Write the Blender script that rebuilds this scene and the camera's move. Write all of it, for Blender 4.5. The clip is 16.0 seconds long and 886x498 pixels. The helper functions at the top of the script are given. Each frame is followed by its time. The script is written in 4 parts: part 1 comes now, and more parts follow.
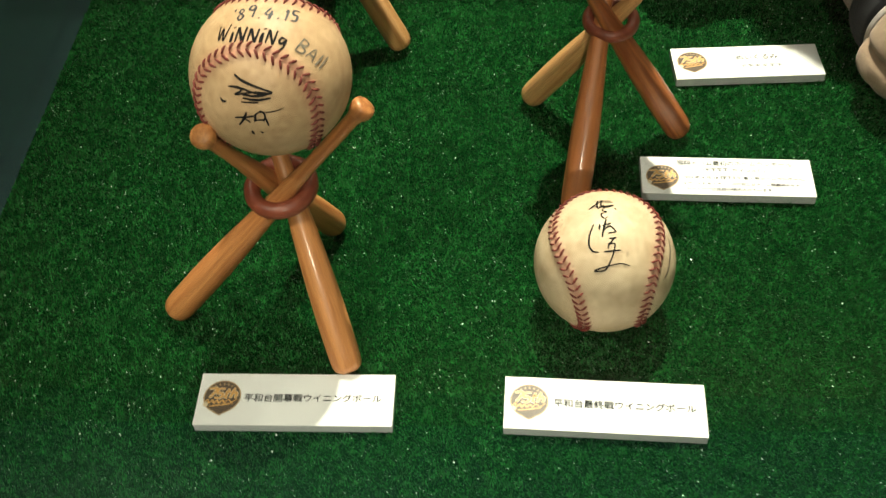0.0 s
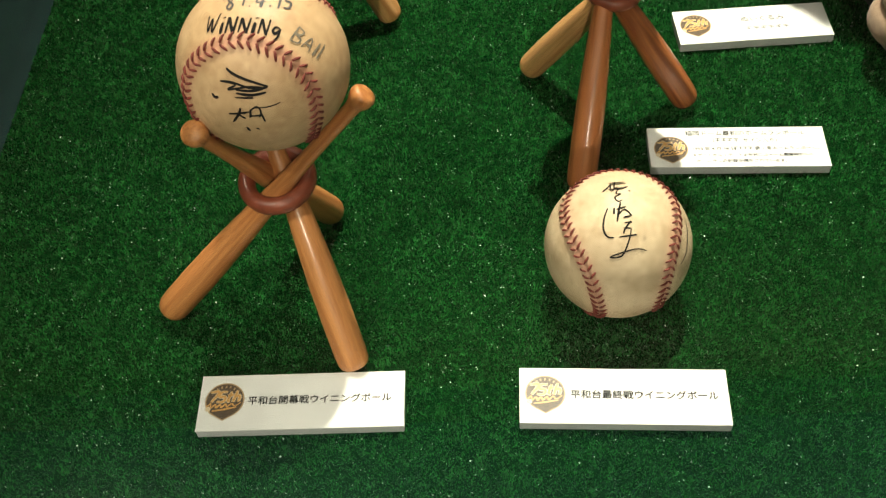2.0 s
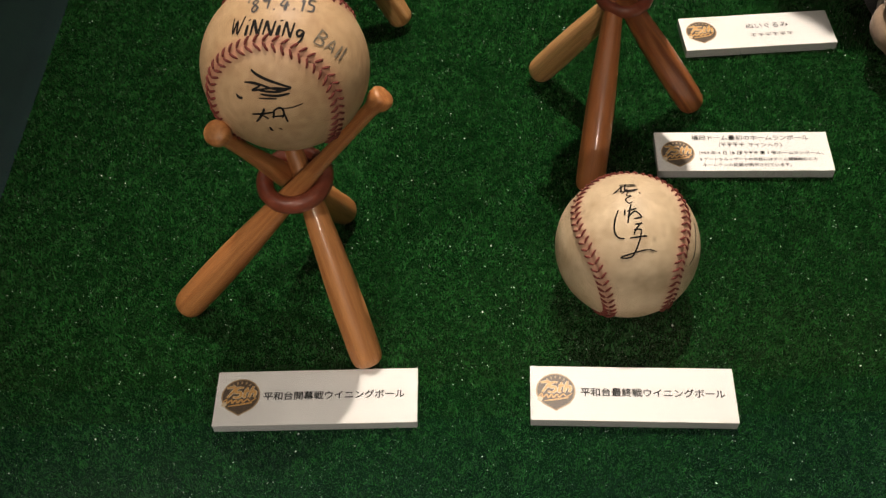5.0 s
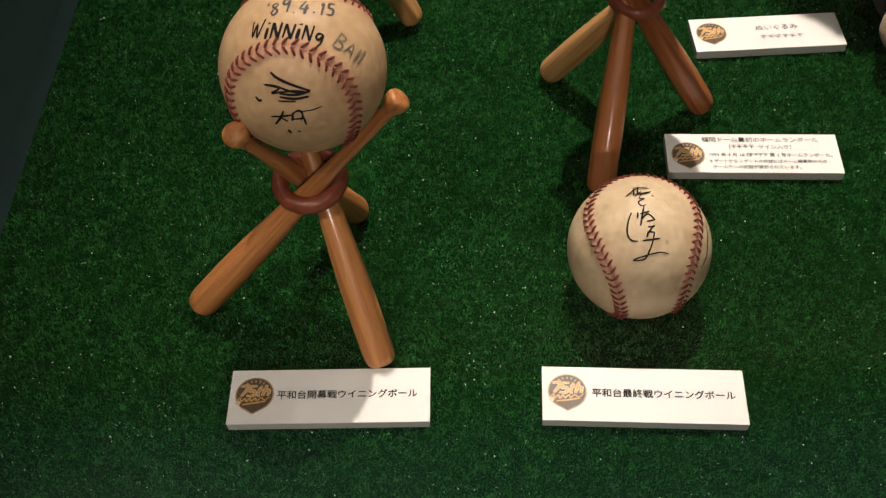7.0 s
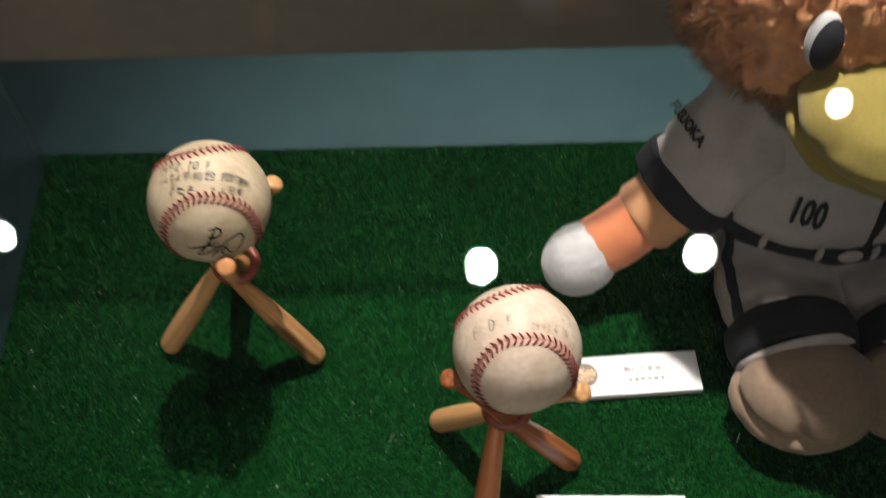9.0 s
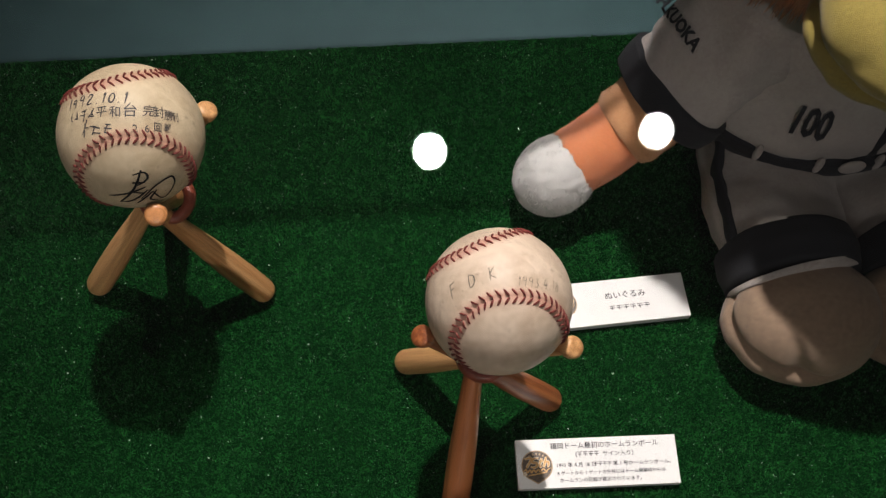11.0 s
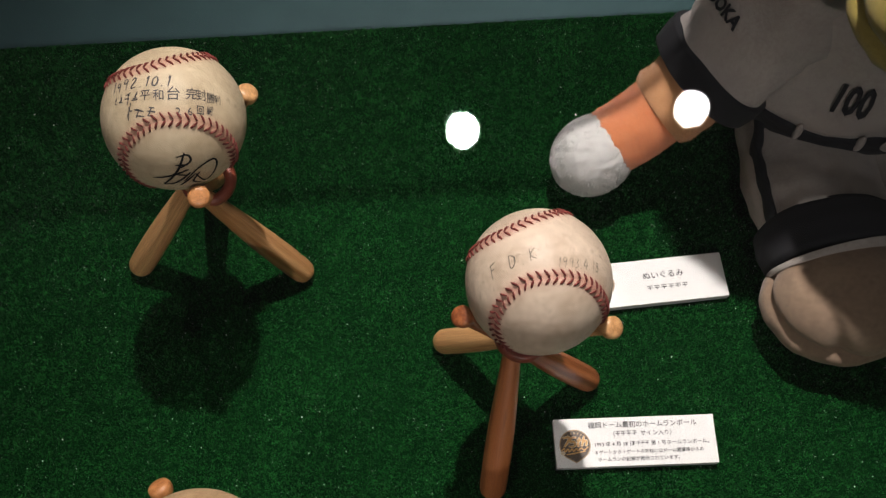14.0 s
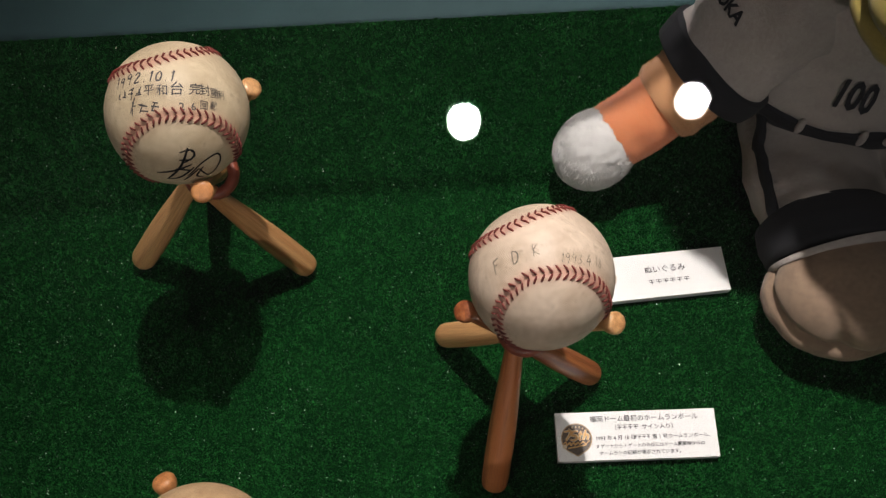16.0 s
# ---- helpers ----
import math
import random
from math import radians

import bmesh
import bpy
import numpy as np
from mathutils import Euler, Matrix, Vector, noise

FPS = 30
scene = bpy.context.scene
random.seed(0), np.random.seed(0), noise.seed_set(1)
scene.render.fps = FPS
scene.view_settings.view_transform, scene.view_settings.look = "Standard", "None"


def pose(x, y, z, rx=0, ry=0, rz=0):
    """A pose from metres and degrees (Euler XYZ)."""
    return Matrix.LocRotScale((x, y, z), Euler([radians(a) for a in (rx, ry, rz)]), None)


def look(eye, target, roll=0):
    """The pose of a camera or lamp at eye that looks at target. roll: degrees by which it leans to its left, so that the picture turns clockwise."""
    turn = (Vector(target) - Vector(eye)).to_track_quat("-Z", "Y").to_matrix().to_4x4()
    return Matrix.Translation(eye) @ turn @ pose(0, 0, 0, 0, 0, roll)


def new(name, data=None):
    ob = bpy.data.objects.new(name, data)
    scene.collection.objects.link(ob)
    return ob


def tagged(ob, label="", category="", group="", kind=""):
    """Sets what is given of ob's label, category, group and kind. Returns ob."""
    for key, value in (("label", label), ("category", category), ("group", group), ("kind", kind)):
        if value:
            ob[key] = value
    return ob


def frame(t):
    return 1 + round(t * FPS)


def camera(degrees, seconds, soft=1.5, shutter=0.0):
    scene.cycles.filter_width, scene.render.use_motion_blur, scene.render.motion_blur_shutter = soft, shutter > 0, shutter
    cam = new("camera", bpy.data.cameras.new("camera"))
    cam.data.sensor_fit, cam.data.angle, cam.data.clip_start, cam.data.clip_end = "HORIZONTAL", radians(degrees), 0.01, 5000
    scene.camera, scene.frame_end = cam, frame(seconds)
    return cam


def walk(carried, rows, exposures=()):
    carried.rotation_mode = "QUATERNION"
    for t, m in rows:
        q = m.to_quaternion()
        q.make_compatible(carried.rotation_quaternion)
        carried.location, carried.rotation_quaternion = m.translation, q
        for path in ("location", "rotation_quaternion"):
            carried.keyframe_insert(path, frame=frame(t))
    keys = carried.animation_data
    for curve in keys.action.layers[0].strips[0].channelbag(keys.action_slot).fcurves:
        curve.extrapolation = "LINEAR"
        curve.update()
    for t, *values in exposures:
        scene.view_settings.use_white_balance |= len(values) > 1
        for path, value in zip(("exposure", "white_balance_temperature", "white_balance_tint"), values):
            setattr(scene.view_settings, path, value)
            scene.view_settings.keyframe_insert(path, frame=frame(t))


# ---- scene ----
from mathutils.bvhtree import BVHTree

FOV = 46.227
cam = camera(FOV, 16.0, 1.35, 0.6)
ROWS = [
    (0, 0.1569, -0.2951, 0.4598, 40.1188, 2.3451, 2.3423),
    (0.5, 0.1514, -0.2688, 0.4566, 38.9792, 3.2640, 1.1796),
    (1, 0.1545, -0.2629, 0.4521, 38.2052, 3.0458, 0.6672),
    (1.5, 0.1479, -0.2676, 0.4487, 37.7739, 3.8327, 0.4146),
    (2, 0.1426, -0.2653, 0.4536, 37.3344, 2.7918, 0.0349),
    (2.5, 0.1402, -0.2688, 0.4542, 37.8274, 2.6042, -0.1500),
    (3, 0.1396, -0.2726, 0.4595, 37.7255, 2.5967, -0.0853),
    (3.5, 0.1380, -0.2726, 0.4584, 37.6051, 2.4283, -0.0170),
    (4, 0.1359, -0.2742, 0.4589, 37.5982, 2.3600, 0.0862),
    (6.5, 0.1276, -0.2718, 0.4648, 37.4019, 1.9904, 0.1450),
    (7, 0.1248, -0.2719, 0.4664, 37.1430, 1.8812, 0.3348),
    (7.5, 0.1193, -0.2703, 0.4716, 37.0643, 1.5820, 0.3854),
    (7.8, 0.1151, -0.2682, 0.5009, 36.8266, 2.3163, 0.8178),
    (7.9, 0.1148, -0.2637, 0.5211, 37.2628, 1.8132, 0.6302),
    (8, 0.1088, -0.2630, 0.5410, 37.0933, 0.8904, 0.1132),
    (8.2, 0.1169, -0.2571, 0.5957, 36.8643, 1.1167, -0.5695),
    (8.3, 0.1102, -0.2347, 0.6106, 35.9804, -1.0372, -1.7528),
    (8.4, 0.1244, -0.2260, 0.6345, 35.3551, -1.0824, -1.4506),
    (8.5, 0.1291, -0.2118, 0.6532, 35.2072, -0.9948, -1.9155),
    (8.6, 0.1469, -0.1896, 0.6691, 35.5196, -0.5437, -2.3108),
    (8.8, 0.1580, -0.1196, 0.6778, 34.5830, 0.3488, -2.8678),
    (9, 0.1736, -0.0741, 0.6944, 32.3779, 0.2559, -1.4571),
    (9.2, 0.1772, -0.0438, 0.6739, 28.1536, -0.2859, -2.7705),
    (11.3, 0.1588, 0.0046, 0.6445, 24.7062, -1.9573, -4.5374),
    (11.5, 0.1582, 0.0042, 0.6447, 24.7151, -1.5776, -4.4367),
    (12, 0.1582, 0.0057, 0.6454, 24.0606, -0.8876, -3.8144),
    (12.5, 0.1582, 0.0061, 0.6455, 23.6546, -0.7127, -3.5670),
    (13, 0.1578, 0.0075, 0.6470, 23.2876, -0.7574, -3.8627),
    (13.5, 0.1567, 0.0058, 0.6460, 23.4328, -0.5827, -4.1511),
    (14, 0.1562, 0.0046, 0.6473, 23.5421, -0.3612, -3.9666),
    (14.5, 0.1563, 0.0063, 0.6490, 23.3208, -0.3869, -3.8572),
    (15, 0.1548, 0.0057, 0.6482, 23.3926, -0.6145, -3.9689),
    (15.5, 0.1547, 0.0072, 0.6496, 23.2523, -0.6905, -3.8272),
    (16, 0.1548, 0.0069, 0.6495, 22.9596, -0.4058, -3.8655),
]
walk(cam, [(t, pose(x, y, z, rx, ry, rz)) for t, x, y, z, rx, ry, rz in ROWS],
     [(0.0, 0.9, 6700, -6), (0.5, 0.97, 6700, -2), (1.0, 1.1, 6700, -8), (1.5, 0.95, 6700, -4), (2.0, 0.86, 6800, -3), (2.5, 0.36, 6850, 4), (3.0, 0.15, 6750, 12),
      (3.5, 0.09, 6800, 14), (7.5, 0.09, 6800, 14), (8.2, 0.15, 6600, 12), (8.6, 0.65, 6400, 8), (9.0, 0.3, 6000, 12), (9.3, 0.15, 6050, 14), (11.3, -0.1, 6050, 14), (16.0, -0.1, 6050, 14)])

# ---- world and lamps ----
world = bpy.data.worlds.new("gallery_air")
world.use_nodes = True
world.node_tree.nodes["Background"].inputs[0].default_value = (0.9, 0.95, 1.0, 1)
world.node_tree.nodes["Background"].inputs[1].default_value = 0.026
scene.world = world

# place, watts, aim, beam degrees, blend
SPOTS = [
    ((0.256, 0.848, 1.80), 210, (0.37, 0.25, 0.0), 39, 1.0),
    ((0.633, 0.864, 1.80), 13, (0.34, 0.24, 0.0), 38, 1.0),
    ((1.112, 1.456, 2.12), 6, (0.40, 0.2, 0.0), 30, 1.0),
    ((-0.737, 1.146, 2.12), 6, (0.25, 0.2, 0.0), 30, 1.0),
    ((-0.75, -0.9, 2.12), 105, (0.0, -0.04, 0.03), 12.2, 1.0),
    # unseen south spot, added to brighten the lower fronts of balls and toy
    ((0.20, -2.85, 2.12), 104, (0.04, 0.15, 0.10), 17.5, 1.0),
]
# unseen lamps, added as soft fill and to brighten the floor beyond the case
FILL_LAMPS = [((-1.6, -1.6, 2.14), 8), ((1.3, -1.4, 2.14), 14), ((-0.45, 2.3, 2.14), 70)]
WARM = (1.0, 0.86, 0.76)


def lamp(name, place, target, watts, degrees, blend, size, colour):
    data = bpy.data.lights.new(name, "SPOT")
    data.energy, data.color, data.spot_size, data.spot_blend, data.shadow_soft_size = watts, colour, radians(degrees), blend, size
    ob = new(name, data)
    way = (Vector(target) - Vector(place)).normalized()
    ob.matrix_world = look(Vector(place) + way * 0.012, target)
    return ob


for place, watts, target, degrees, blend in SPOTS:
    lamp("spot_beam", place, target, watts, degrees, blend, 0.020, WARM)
for place, watts in FILL_LAMPS:
    lamp("fill_beam", place, (place[0], place[1], 0), watts, 96, 0.9, 0.05, WARM)


# ---- materials ----
def material(name, low, high, scale=200.0, rough=0.5, rough_vary=0.1, bump=0.1, fine=900.0, depth=0.0005, coat=0.0, metal=0.0,
             sheen=0.0, stretch=(1, 1, 1), per_object=0.0, per_island=False, spec=0.5, blotch=25.0, blotch_mix=0.35, span=(0.3, 0.72)):
    """Two noises for the colour (grain and blotches), one for gloss and relief; scales per metre."""
    m = bpy.data.materials.new(name)
    m.use_nodes = True
    n, l = m.node_tree.nodes, m.node_tree.links
    b = n["Principled BSDF"]
    co = n.new("ShaderNodeTexCoord")
    mp = n.new("ShaderNodeMapping")
    mp.inputs["Scale"].default_value = stretch
    l.new(co.outputs["Object"], mp.inputs["Vector"])

    def noise_node(s, detail=4.0):
        q = n.new("ShaderNodeTexNoise")
        q.inputs["Scale"].default_value, q.inputs["Detail"].default_value = s, detail
        l.new(mp.outputs[0], q.inputs["Vector"])
        return q.outputs["Fac"]

    def maths(kind, a, c):
        q = n.new("ShaderNodeMath")
        q.operation = kind
        for i, v in enumerate((a, c)):
            if isinstance(v, (int, float)):
                q.inputs[i].default_value = v
            else:
                l.new(v, q.inputs[i])
        return q.outputs[0]

    grain = noise_node(scale)
    blot = noise_node(blotch, 3.0)
    fac = maths("ADD", maths("MULTIPLY", grain, 1 - blotch_mix), maths("MULTIPLY", blot, blotch_mix))
    if per_island:
        g = n.new("ShaderNodeNewGeometry")
        fac = maths("ADD", maths("MULTIPLY", fac, 0.7), maths("MULTIPLY", g.outputs["Random Per Island"], 0.42))
    if per_object:
        o = n.new("ShaderNodeObjectInfo")
        fac = maths("ADD", fac, maths("MULTIPLY", maths("SUBTRACT", o.outputs["Random"], 0.5), per_object))
    ramp = n.new("ShaderNodeValToRGB")
    ramp.color_ramp.elements[0].position, ramp.color_ramp.elements[1].position = span if not per_island else (0.28, 0.86)
    ramp.color_ramp.elements[0].color, ramp.color_ramp.elements[1].color = (*low, 1), (*high, 1)
    l.new(fac, ramp.inputs[0])
    l.new(ramp.outputs[0], b.inputs["Base Color"])
    l.new(maths("ADD", maths("MULTIPLY", maths("SUBTRACT", blot, 0.5), rough_vary * 2), rough), b.inputs["Roughness"])
    if bump:
        bp = n.new("ShaderNodeBump")
        bp.inputs["Strength"].default_value, bp.inputs["Distance"].default_value = bump, depth
        l.new(noise_node(fine), bp.inputs["Height"])
        l.new(bp.outputs[0], b.inputs["Normal"])
    b.inputs["Metallic"].default_value = metal
    b.inputs["Coat Weight"].default_value, b.inputs["Coat Roughness"].default_value = coat, 0.12
    b.inputs["Sheen Weight"].default_value = sheen
    b.inputs["Specular IOR Level"].default_value = spec
    return m


def glass_material(name, tint, veil=0.0, film=0.0):
    """Clear pane: lets light straight through, mirrors by Fresnel; veil is the share of dull scatter at ground edges,
    film that of pale haze painted in for lamp glare.
    """
    m = bpy.data.materials.new(name)
    m.use_nodes = True
    n, l = m.node_tree.nodes, m.node_tree.links
    n.remove(n["Principled BSDF"])
    clear, gloss, mix = n.new("ShaderNodeBsdfTransparent"), n.new("ShaderNodeBsdfGlossy"), n.new("ShaderNodeMixShader")
    clear.inputs[0].default_value = (*tint, 1)
    gloss.inputs["Roughness"].default_value = 0.0 if not veil else 0.04
    facing, power, scaled = n.new("ShaderNodeLayerWeight"), n.new("ShaderNodeMath"), n.new("ShaderNodeMath")
    facing.inputs[0].default_value = 0.5
    power.operation, power.inputs[1].default_value = "POWER", 5.0
    scaled.operation, scaled.inputs[1].default_value, scaled.inputs[2].default_value = "MULTIPLY_ADD", 0.95, 0.035
    l.new(facing.outputs["Facing"], power.inputs[0])
    l.new(power.outputs[0], scaled.inputs[0])
    l.new(scaled.outputs[0], mix.inputs[0])
    l.new(clear.outputs[0], mix.inputs[1])
    l.new(gloss.outputs[0], mix.inputs[2])
    last = mix
    if veil:
        dull, mix2 = n.new("ShaderNodeBsdfTranslucent"), n.new("ShaderNodeMixShader")
        dull.inputs[0].default_value = (0.75, 0.8, 0.8, 1)
        mix2.inputs[0].default_value = veil
        l.new(mix.outputs[0], mix2.inputs[1])
        l.new(dull.outputs[0], mix2.inputs[2])
        last = mix2
    if film:
        # uneven pale diffuse share, standing in for the veil of lamp glare
        dust, mix3, coord, smear, share = (n.new("ShaderNode" + k) for k in ("BsdfDiffuse", "MixShader", "TexCoord", "TexNoise", "MapRange"))
        dust.inputs[0].default_value = (0.80, 0.84, 0.86, 1)
        smear.inputs["Scale"].default_value, smear.inputs["Detail"].default_value = 7.0, 5.0
        share.inputs["From Min"].default_value, share.inputs["From Max"].default_value = 0.3, 0.75
        share.inputs["To Min"].default_value, share.inputs["To Max"].default_value = film * 0.6, film * 1.5
        l.new(coord.outputs["Object"], smear.inputs["Vector"])
        l.new(smear.outputs["Fac"], share.inputs["Value"])
        l.new(share.outputs["Result"], mix3.inputs[0])
        l.new(last.outputs[0], mix3.inputs[1])
        l.new(dust.outputs[0], mix3.inputs[2])
        last = mix3
    l.new(last.outputs[0], n["Material Output"].inputs[0])
    return m


def glow_material(name, colour, strength):
    m = bpy.data.materials.new(name)
    m.use_nodes = True
    b = m.node_tree.nodes["Principled BSDF"]
    b.inputs["Base Color"].default_value = (0.1, 0.1, 0.1, 1)
    b.inputs["Emission Color"].default_value, b.inputs["Emission Strength"].default_value = (*colour, 1), strength
    return m


def leather_of(name, low, high):
    """Handled leather: mottled stains, and red dye that has bled along the seam."""
    m = material(name, low, high, 260, 0.5, 0.08, 0.2, 1500, 0.0002, blotch=60, blotch_mix=0.55)
    n, l = m.node_tree.nodes, m.node_tree.links
    dye, mix, scale = n.new("ShaderNodeAttribute"), n.new("ShaderNodeMix"), n.new("ShaderNodeMath")
    dye.attribute_name = "seam_dye"
    mix.data_type = "RGBA"
    scale.operation, scale.inputs[1].default_value = "MULTIPLY", 0.62
    mix.inputs["B"].default_value = (0.52, 0.20, 0.15, 1)
    l.new(dye.outputs["Fac"], scale.inputs[0])
    l.new(scale.outputs[0], mix.inputs["Factor"])
    l.new(n["Color Ramp"].outputs[0], mix.inputs["A"])
    coord, spots, pick, dirt = n.new("ShaderNodeTexCoord"), n.new("ShaderNodeTexNoise"), n.new("ShaderNodeMapRange"), n.new("ShaderNodeMix")
    spots.inputs["Scale"].default_value, spots.inputs["Detail"].default_value = 230.0, 3.0
    pick.inputs["From Min"].default_value, pick.inputs["From Max"].default_value, pick.inputs["To Max"].default_value = 0.66, 0.78, 0.42
    dirt.data_type = "RGBA"
    dirt.inputs["B"].default_value = (0.20, 0.13, 0.08, 1)
    l.new(coord.outputs["Object"], spots.inputs["Vector"])
    l.new(spots.outputs["Fac"], pick.inputs["Value"])
    l.new(pick.outputs["Result"], dirt.inputs["Factor"])
    l.new(mix.outputs["Result"], dirt.inputs["A"])
    l.new(dirt.outputs["Result"], n["Principled BSDF"].inputs["Base Color"])
    return m


LEATHER = leather_of("ball_leather", (0.48, 0.338, 0.20), (0.78, 0.615, 0.415))
LEATHER_TAN = leather_of("ball_leather_tan", (0.45, 0.268, 0.135), (0.75, 0.512, 0.295))
LEATHER_ROSE = leather_of("ball_leather_rose", (0.48, 0.355, 0.25), (0.79, 0.645, 0.50))
LEATHER_PALE = leather_of("ball_leather_pale", (0.48, 0.36, 0.22), (0.76, 0.625, 0.425))
THREAD = material("red_thread", (0.11, 0.017, 0.012), (0.24, 0.042, 0.030), 500, 0.7, 0.1, 0.3, 3000, 0.0002)
INK = material("black_ink", (0.006, 0.006, 0.007), (0.022, 0.020, 0.019), 600, 0.7, 0.1, 0.0, spec=0.1)
INK_FAINT = material("faded_ink", (0.10, 0.085, 0.07), (0.32, 0.26, 0.18), 900, 0.6, 0.1, 0.0, blotch=400, blotch_mix=0.7)
INK_BLUE = material("blue_black_ink", (0.02, 0.02, 0.03), (0.14, 0.12, 0.11), 700, 0.6, 0.1, 0.0, blotch=300, blotch_mix=0.6)
WOOD = material("varnished_bat_wood", (0.40, 0.142, 0.042), (0.74, 0.33, 0.12), 420, 0.42, 0.08, 0.12, 1200, 0.0002, coat=0.28, stretch=(1, 1, 0.035), per_object=0.25, blotch=120, blotch_mix=0.25)
WOOD_PALE = material("pale_bat_wood", (0.42, 0.190, 0.065), (0.72, 0.40, 0.170), 420, 0.42, 0.08, 0.12, 1200, 0.0002, coat=0.28, stretch=(1, 1, 0.035), per_object=0.2, blotch=120, blotch_mix=0.25, span=(0.36, 0.66))
WOOD_RED = material("reddish_bat_wood", (0.22, 0.058, 0.018), (0.54, 0.190, 0.065), 420, 0.42, 0.08, 0.12, 1200, 0.0002, coat=0.28, stretch=(1, 1, 0.035), per_object=0.3, blotch=120, blotch_mix=0.25, span=(0.36, 0.66))
RING = material("red_brown_ring", (0.15, 0.030, 0.016), (0.30, 0.075, 0.038), 220, 0.42, 0.08, 0.08, coat=0.18)
BOARD = material("white_card_board", (0.78, 0.77, 0.75), (0.86, 0.85, 0.83), 300, 0.5, 0.05, 0.03, 1500, 0.0001)
BOARD_EDGE = material("foam_edge", (0.45, 0.45, 0.46), (0.62, 0.62, 0.62), 900, 0.8, 0.05, 0.3, 2500, 0.0003)
PRINT = material("printed_black", (0.008, 0.008, 0.009), (0.025, 0.025, 0.025), 900, 0.7, 0.05, 0.0, spec=0.1)
EMB_BROWN = material("emblem_brown", (0.055, 0.035, 0.022), (0.11, 0.07, 0.042), 700, 0.45, 0.05, 0.0)
EMB_TAN = material("emblem_tan", (0.36, 0.24, 0.12), (0.48, 0.33, 0.18), 700, 0.45, 0.05, 0.0)
EMB_GOLD = material("emblem_gold", (0.56, 0.27, 0.07), (0.70, 0.40, 0.13), 700, 0.4, 0.05, 0.0)
EMB_CREAM = material("emblem_cream", (0.62, 0.48, 0.30), (0.74, 0.62, 0.44), 700, 0.45, 0.05, 0.0)
TURF_BASE = material("turf_backing", (0.001, 0.012, 0.003), (0.003, 0.028, 0.006), 700, 0.95, 0.03, 0.6, 900, 0.002, spec=0.0)
TURF = material("turf_fibre", (0.0042, 0.041, 0.0076), (0.032, 0.232, 0.042), 330, 0.40, 0.12, 0.0, per_island=True, blotch=18, blotch_mix=0.25, spec=0.30)
# pale colour shared by the painted turf glints and the real dust flecks
GLINT_DUST = material("pale_glint_dust", (0.70, 0.76, 0.68), (0.90, 0.92, 0.88), 300, 0.35, 0.1, 0.0)
PANEL = material("dark_teal_panel", (0.020, 0.046, 0.050), (0.029, 0.062, 0.067), 40, 0.48, 0.08, 0.05, 600, 0.0003, blotch=6, spec=0.15)
PLINTH = material("plinth_paint", (0.03, 0.035, 0.035), (0.045, 0.05, 0.05), 40, 0.5, 0.08, 0.05, 600, 0.0003)
SEAL = material("clear_seal", (0.05, 0.07, 0.07), (0.09, 0.11, 0.11), 200, 0.3, 0.08, 0.1)
GLASS = glass_material("clear_glass", (0.97, 0.985, 0.98))
GLASS_HAZED = glass_material("hazed_glass", (0.97, 0.985, 0.98), 0.0, 0.001)
GLASS_EDGE = glass_material("glass_edge", (0.86, 0.90, 0.89), 0.24)
FLOOR = material("gallery_floor", (0.125, 0.097, 0.068), (0.185, 0.145, 0.102), 25, 0.7, 0.1, 0.3, 300, 0.002, blotch=5, blotch_mix=0.5)
WALL = material("gallery_wall", (0.18, 0.17, 0.16), (0.23, 0.22, 0.21), 30, 0.8, 0.05, 0.1, 300, 0.001, blotch=2)
CEIL = material("gallery_ceiling", (0.10, 0.108, 0.115), (0.14, 0.148, 0.155), 30, 0.85, 0.05, 0.1, 300, 0.001, blotch=2)
LAMP_BODY = material("lamp_housing", (0.02, 0.02, 0.02), (0.04, 0.04, 0.04), 200, 0.4, 0.05, 0.05, metal=0.3)
LAMP_GLOW = glow_material("lamp_lens", (1.0, 0.93, 0.82), 140.0)


# ---- mesh helpers ----
def mesh_of(name, verts, faces):
    me = bpy.data.meshes.new(name)
    me.from_pydata([tuple(v) for v in verts], [], [tuple(f) for f in faces])
    me.update()
    return me


def part(name, bm, mat, parent=None, label="", smooth=True):
    """Links a bmesh or mesh as one object under a thing."""
    if isinstance(bm, bmesh.types.BMesh):
        me = bpy.data.meshes.new(name)
        bm.to_mesh(me)
        bm.free()
    else:
        me = bm
    if smooth:
        me.polygons.foreach_set("use_smooth", [True] * len(me.polygons))
    for m in (mat if isinstance(mat, (list, tuple)) else [mat]):
        me.materials.append(m)
    ob = new(name, me)
    if parent is not None:
        ob.parent = parent
    if label:
        tagged(ob, label)
    return ob


def box(bm, x0, y0, z0, x1, y1, z1, bevel=0.0):
    made = bmesh.ops.create_cube(bm, size=1)["verts"]
    for v in made:
        v.co = Vector(((x0 + x1) / 2 + v.co.x * (x1 - x0), (y0 + y1) / 2 + v.co.y * (y1 - y0), (z0 + z1) / 2 + v.co.z * (z1 - z0)))
    if bevel:
        edges = list({e for v in made for e in v.link_edges})
        bmesh.ops.bevel(bm, geom=edges, offset=bevel, segments=2, affect="EDGES", profile=0.6)


def box_mesh(x0, y0, z0, x1, y1, z1, bevel=0.0):
    bm = bmesh.new()
    box(bm, x0, y0, z0, x1, y1, z1, bevel)
    return bm


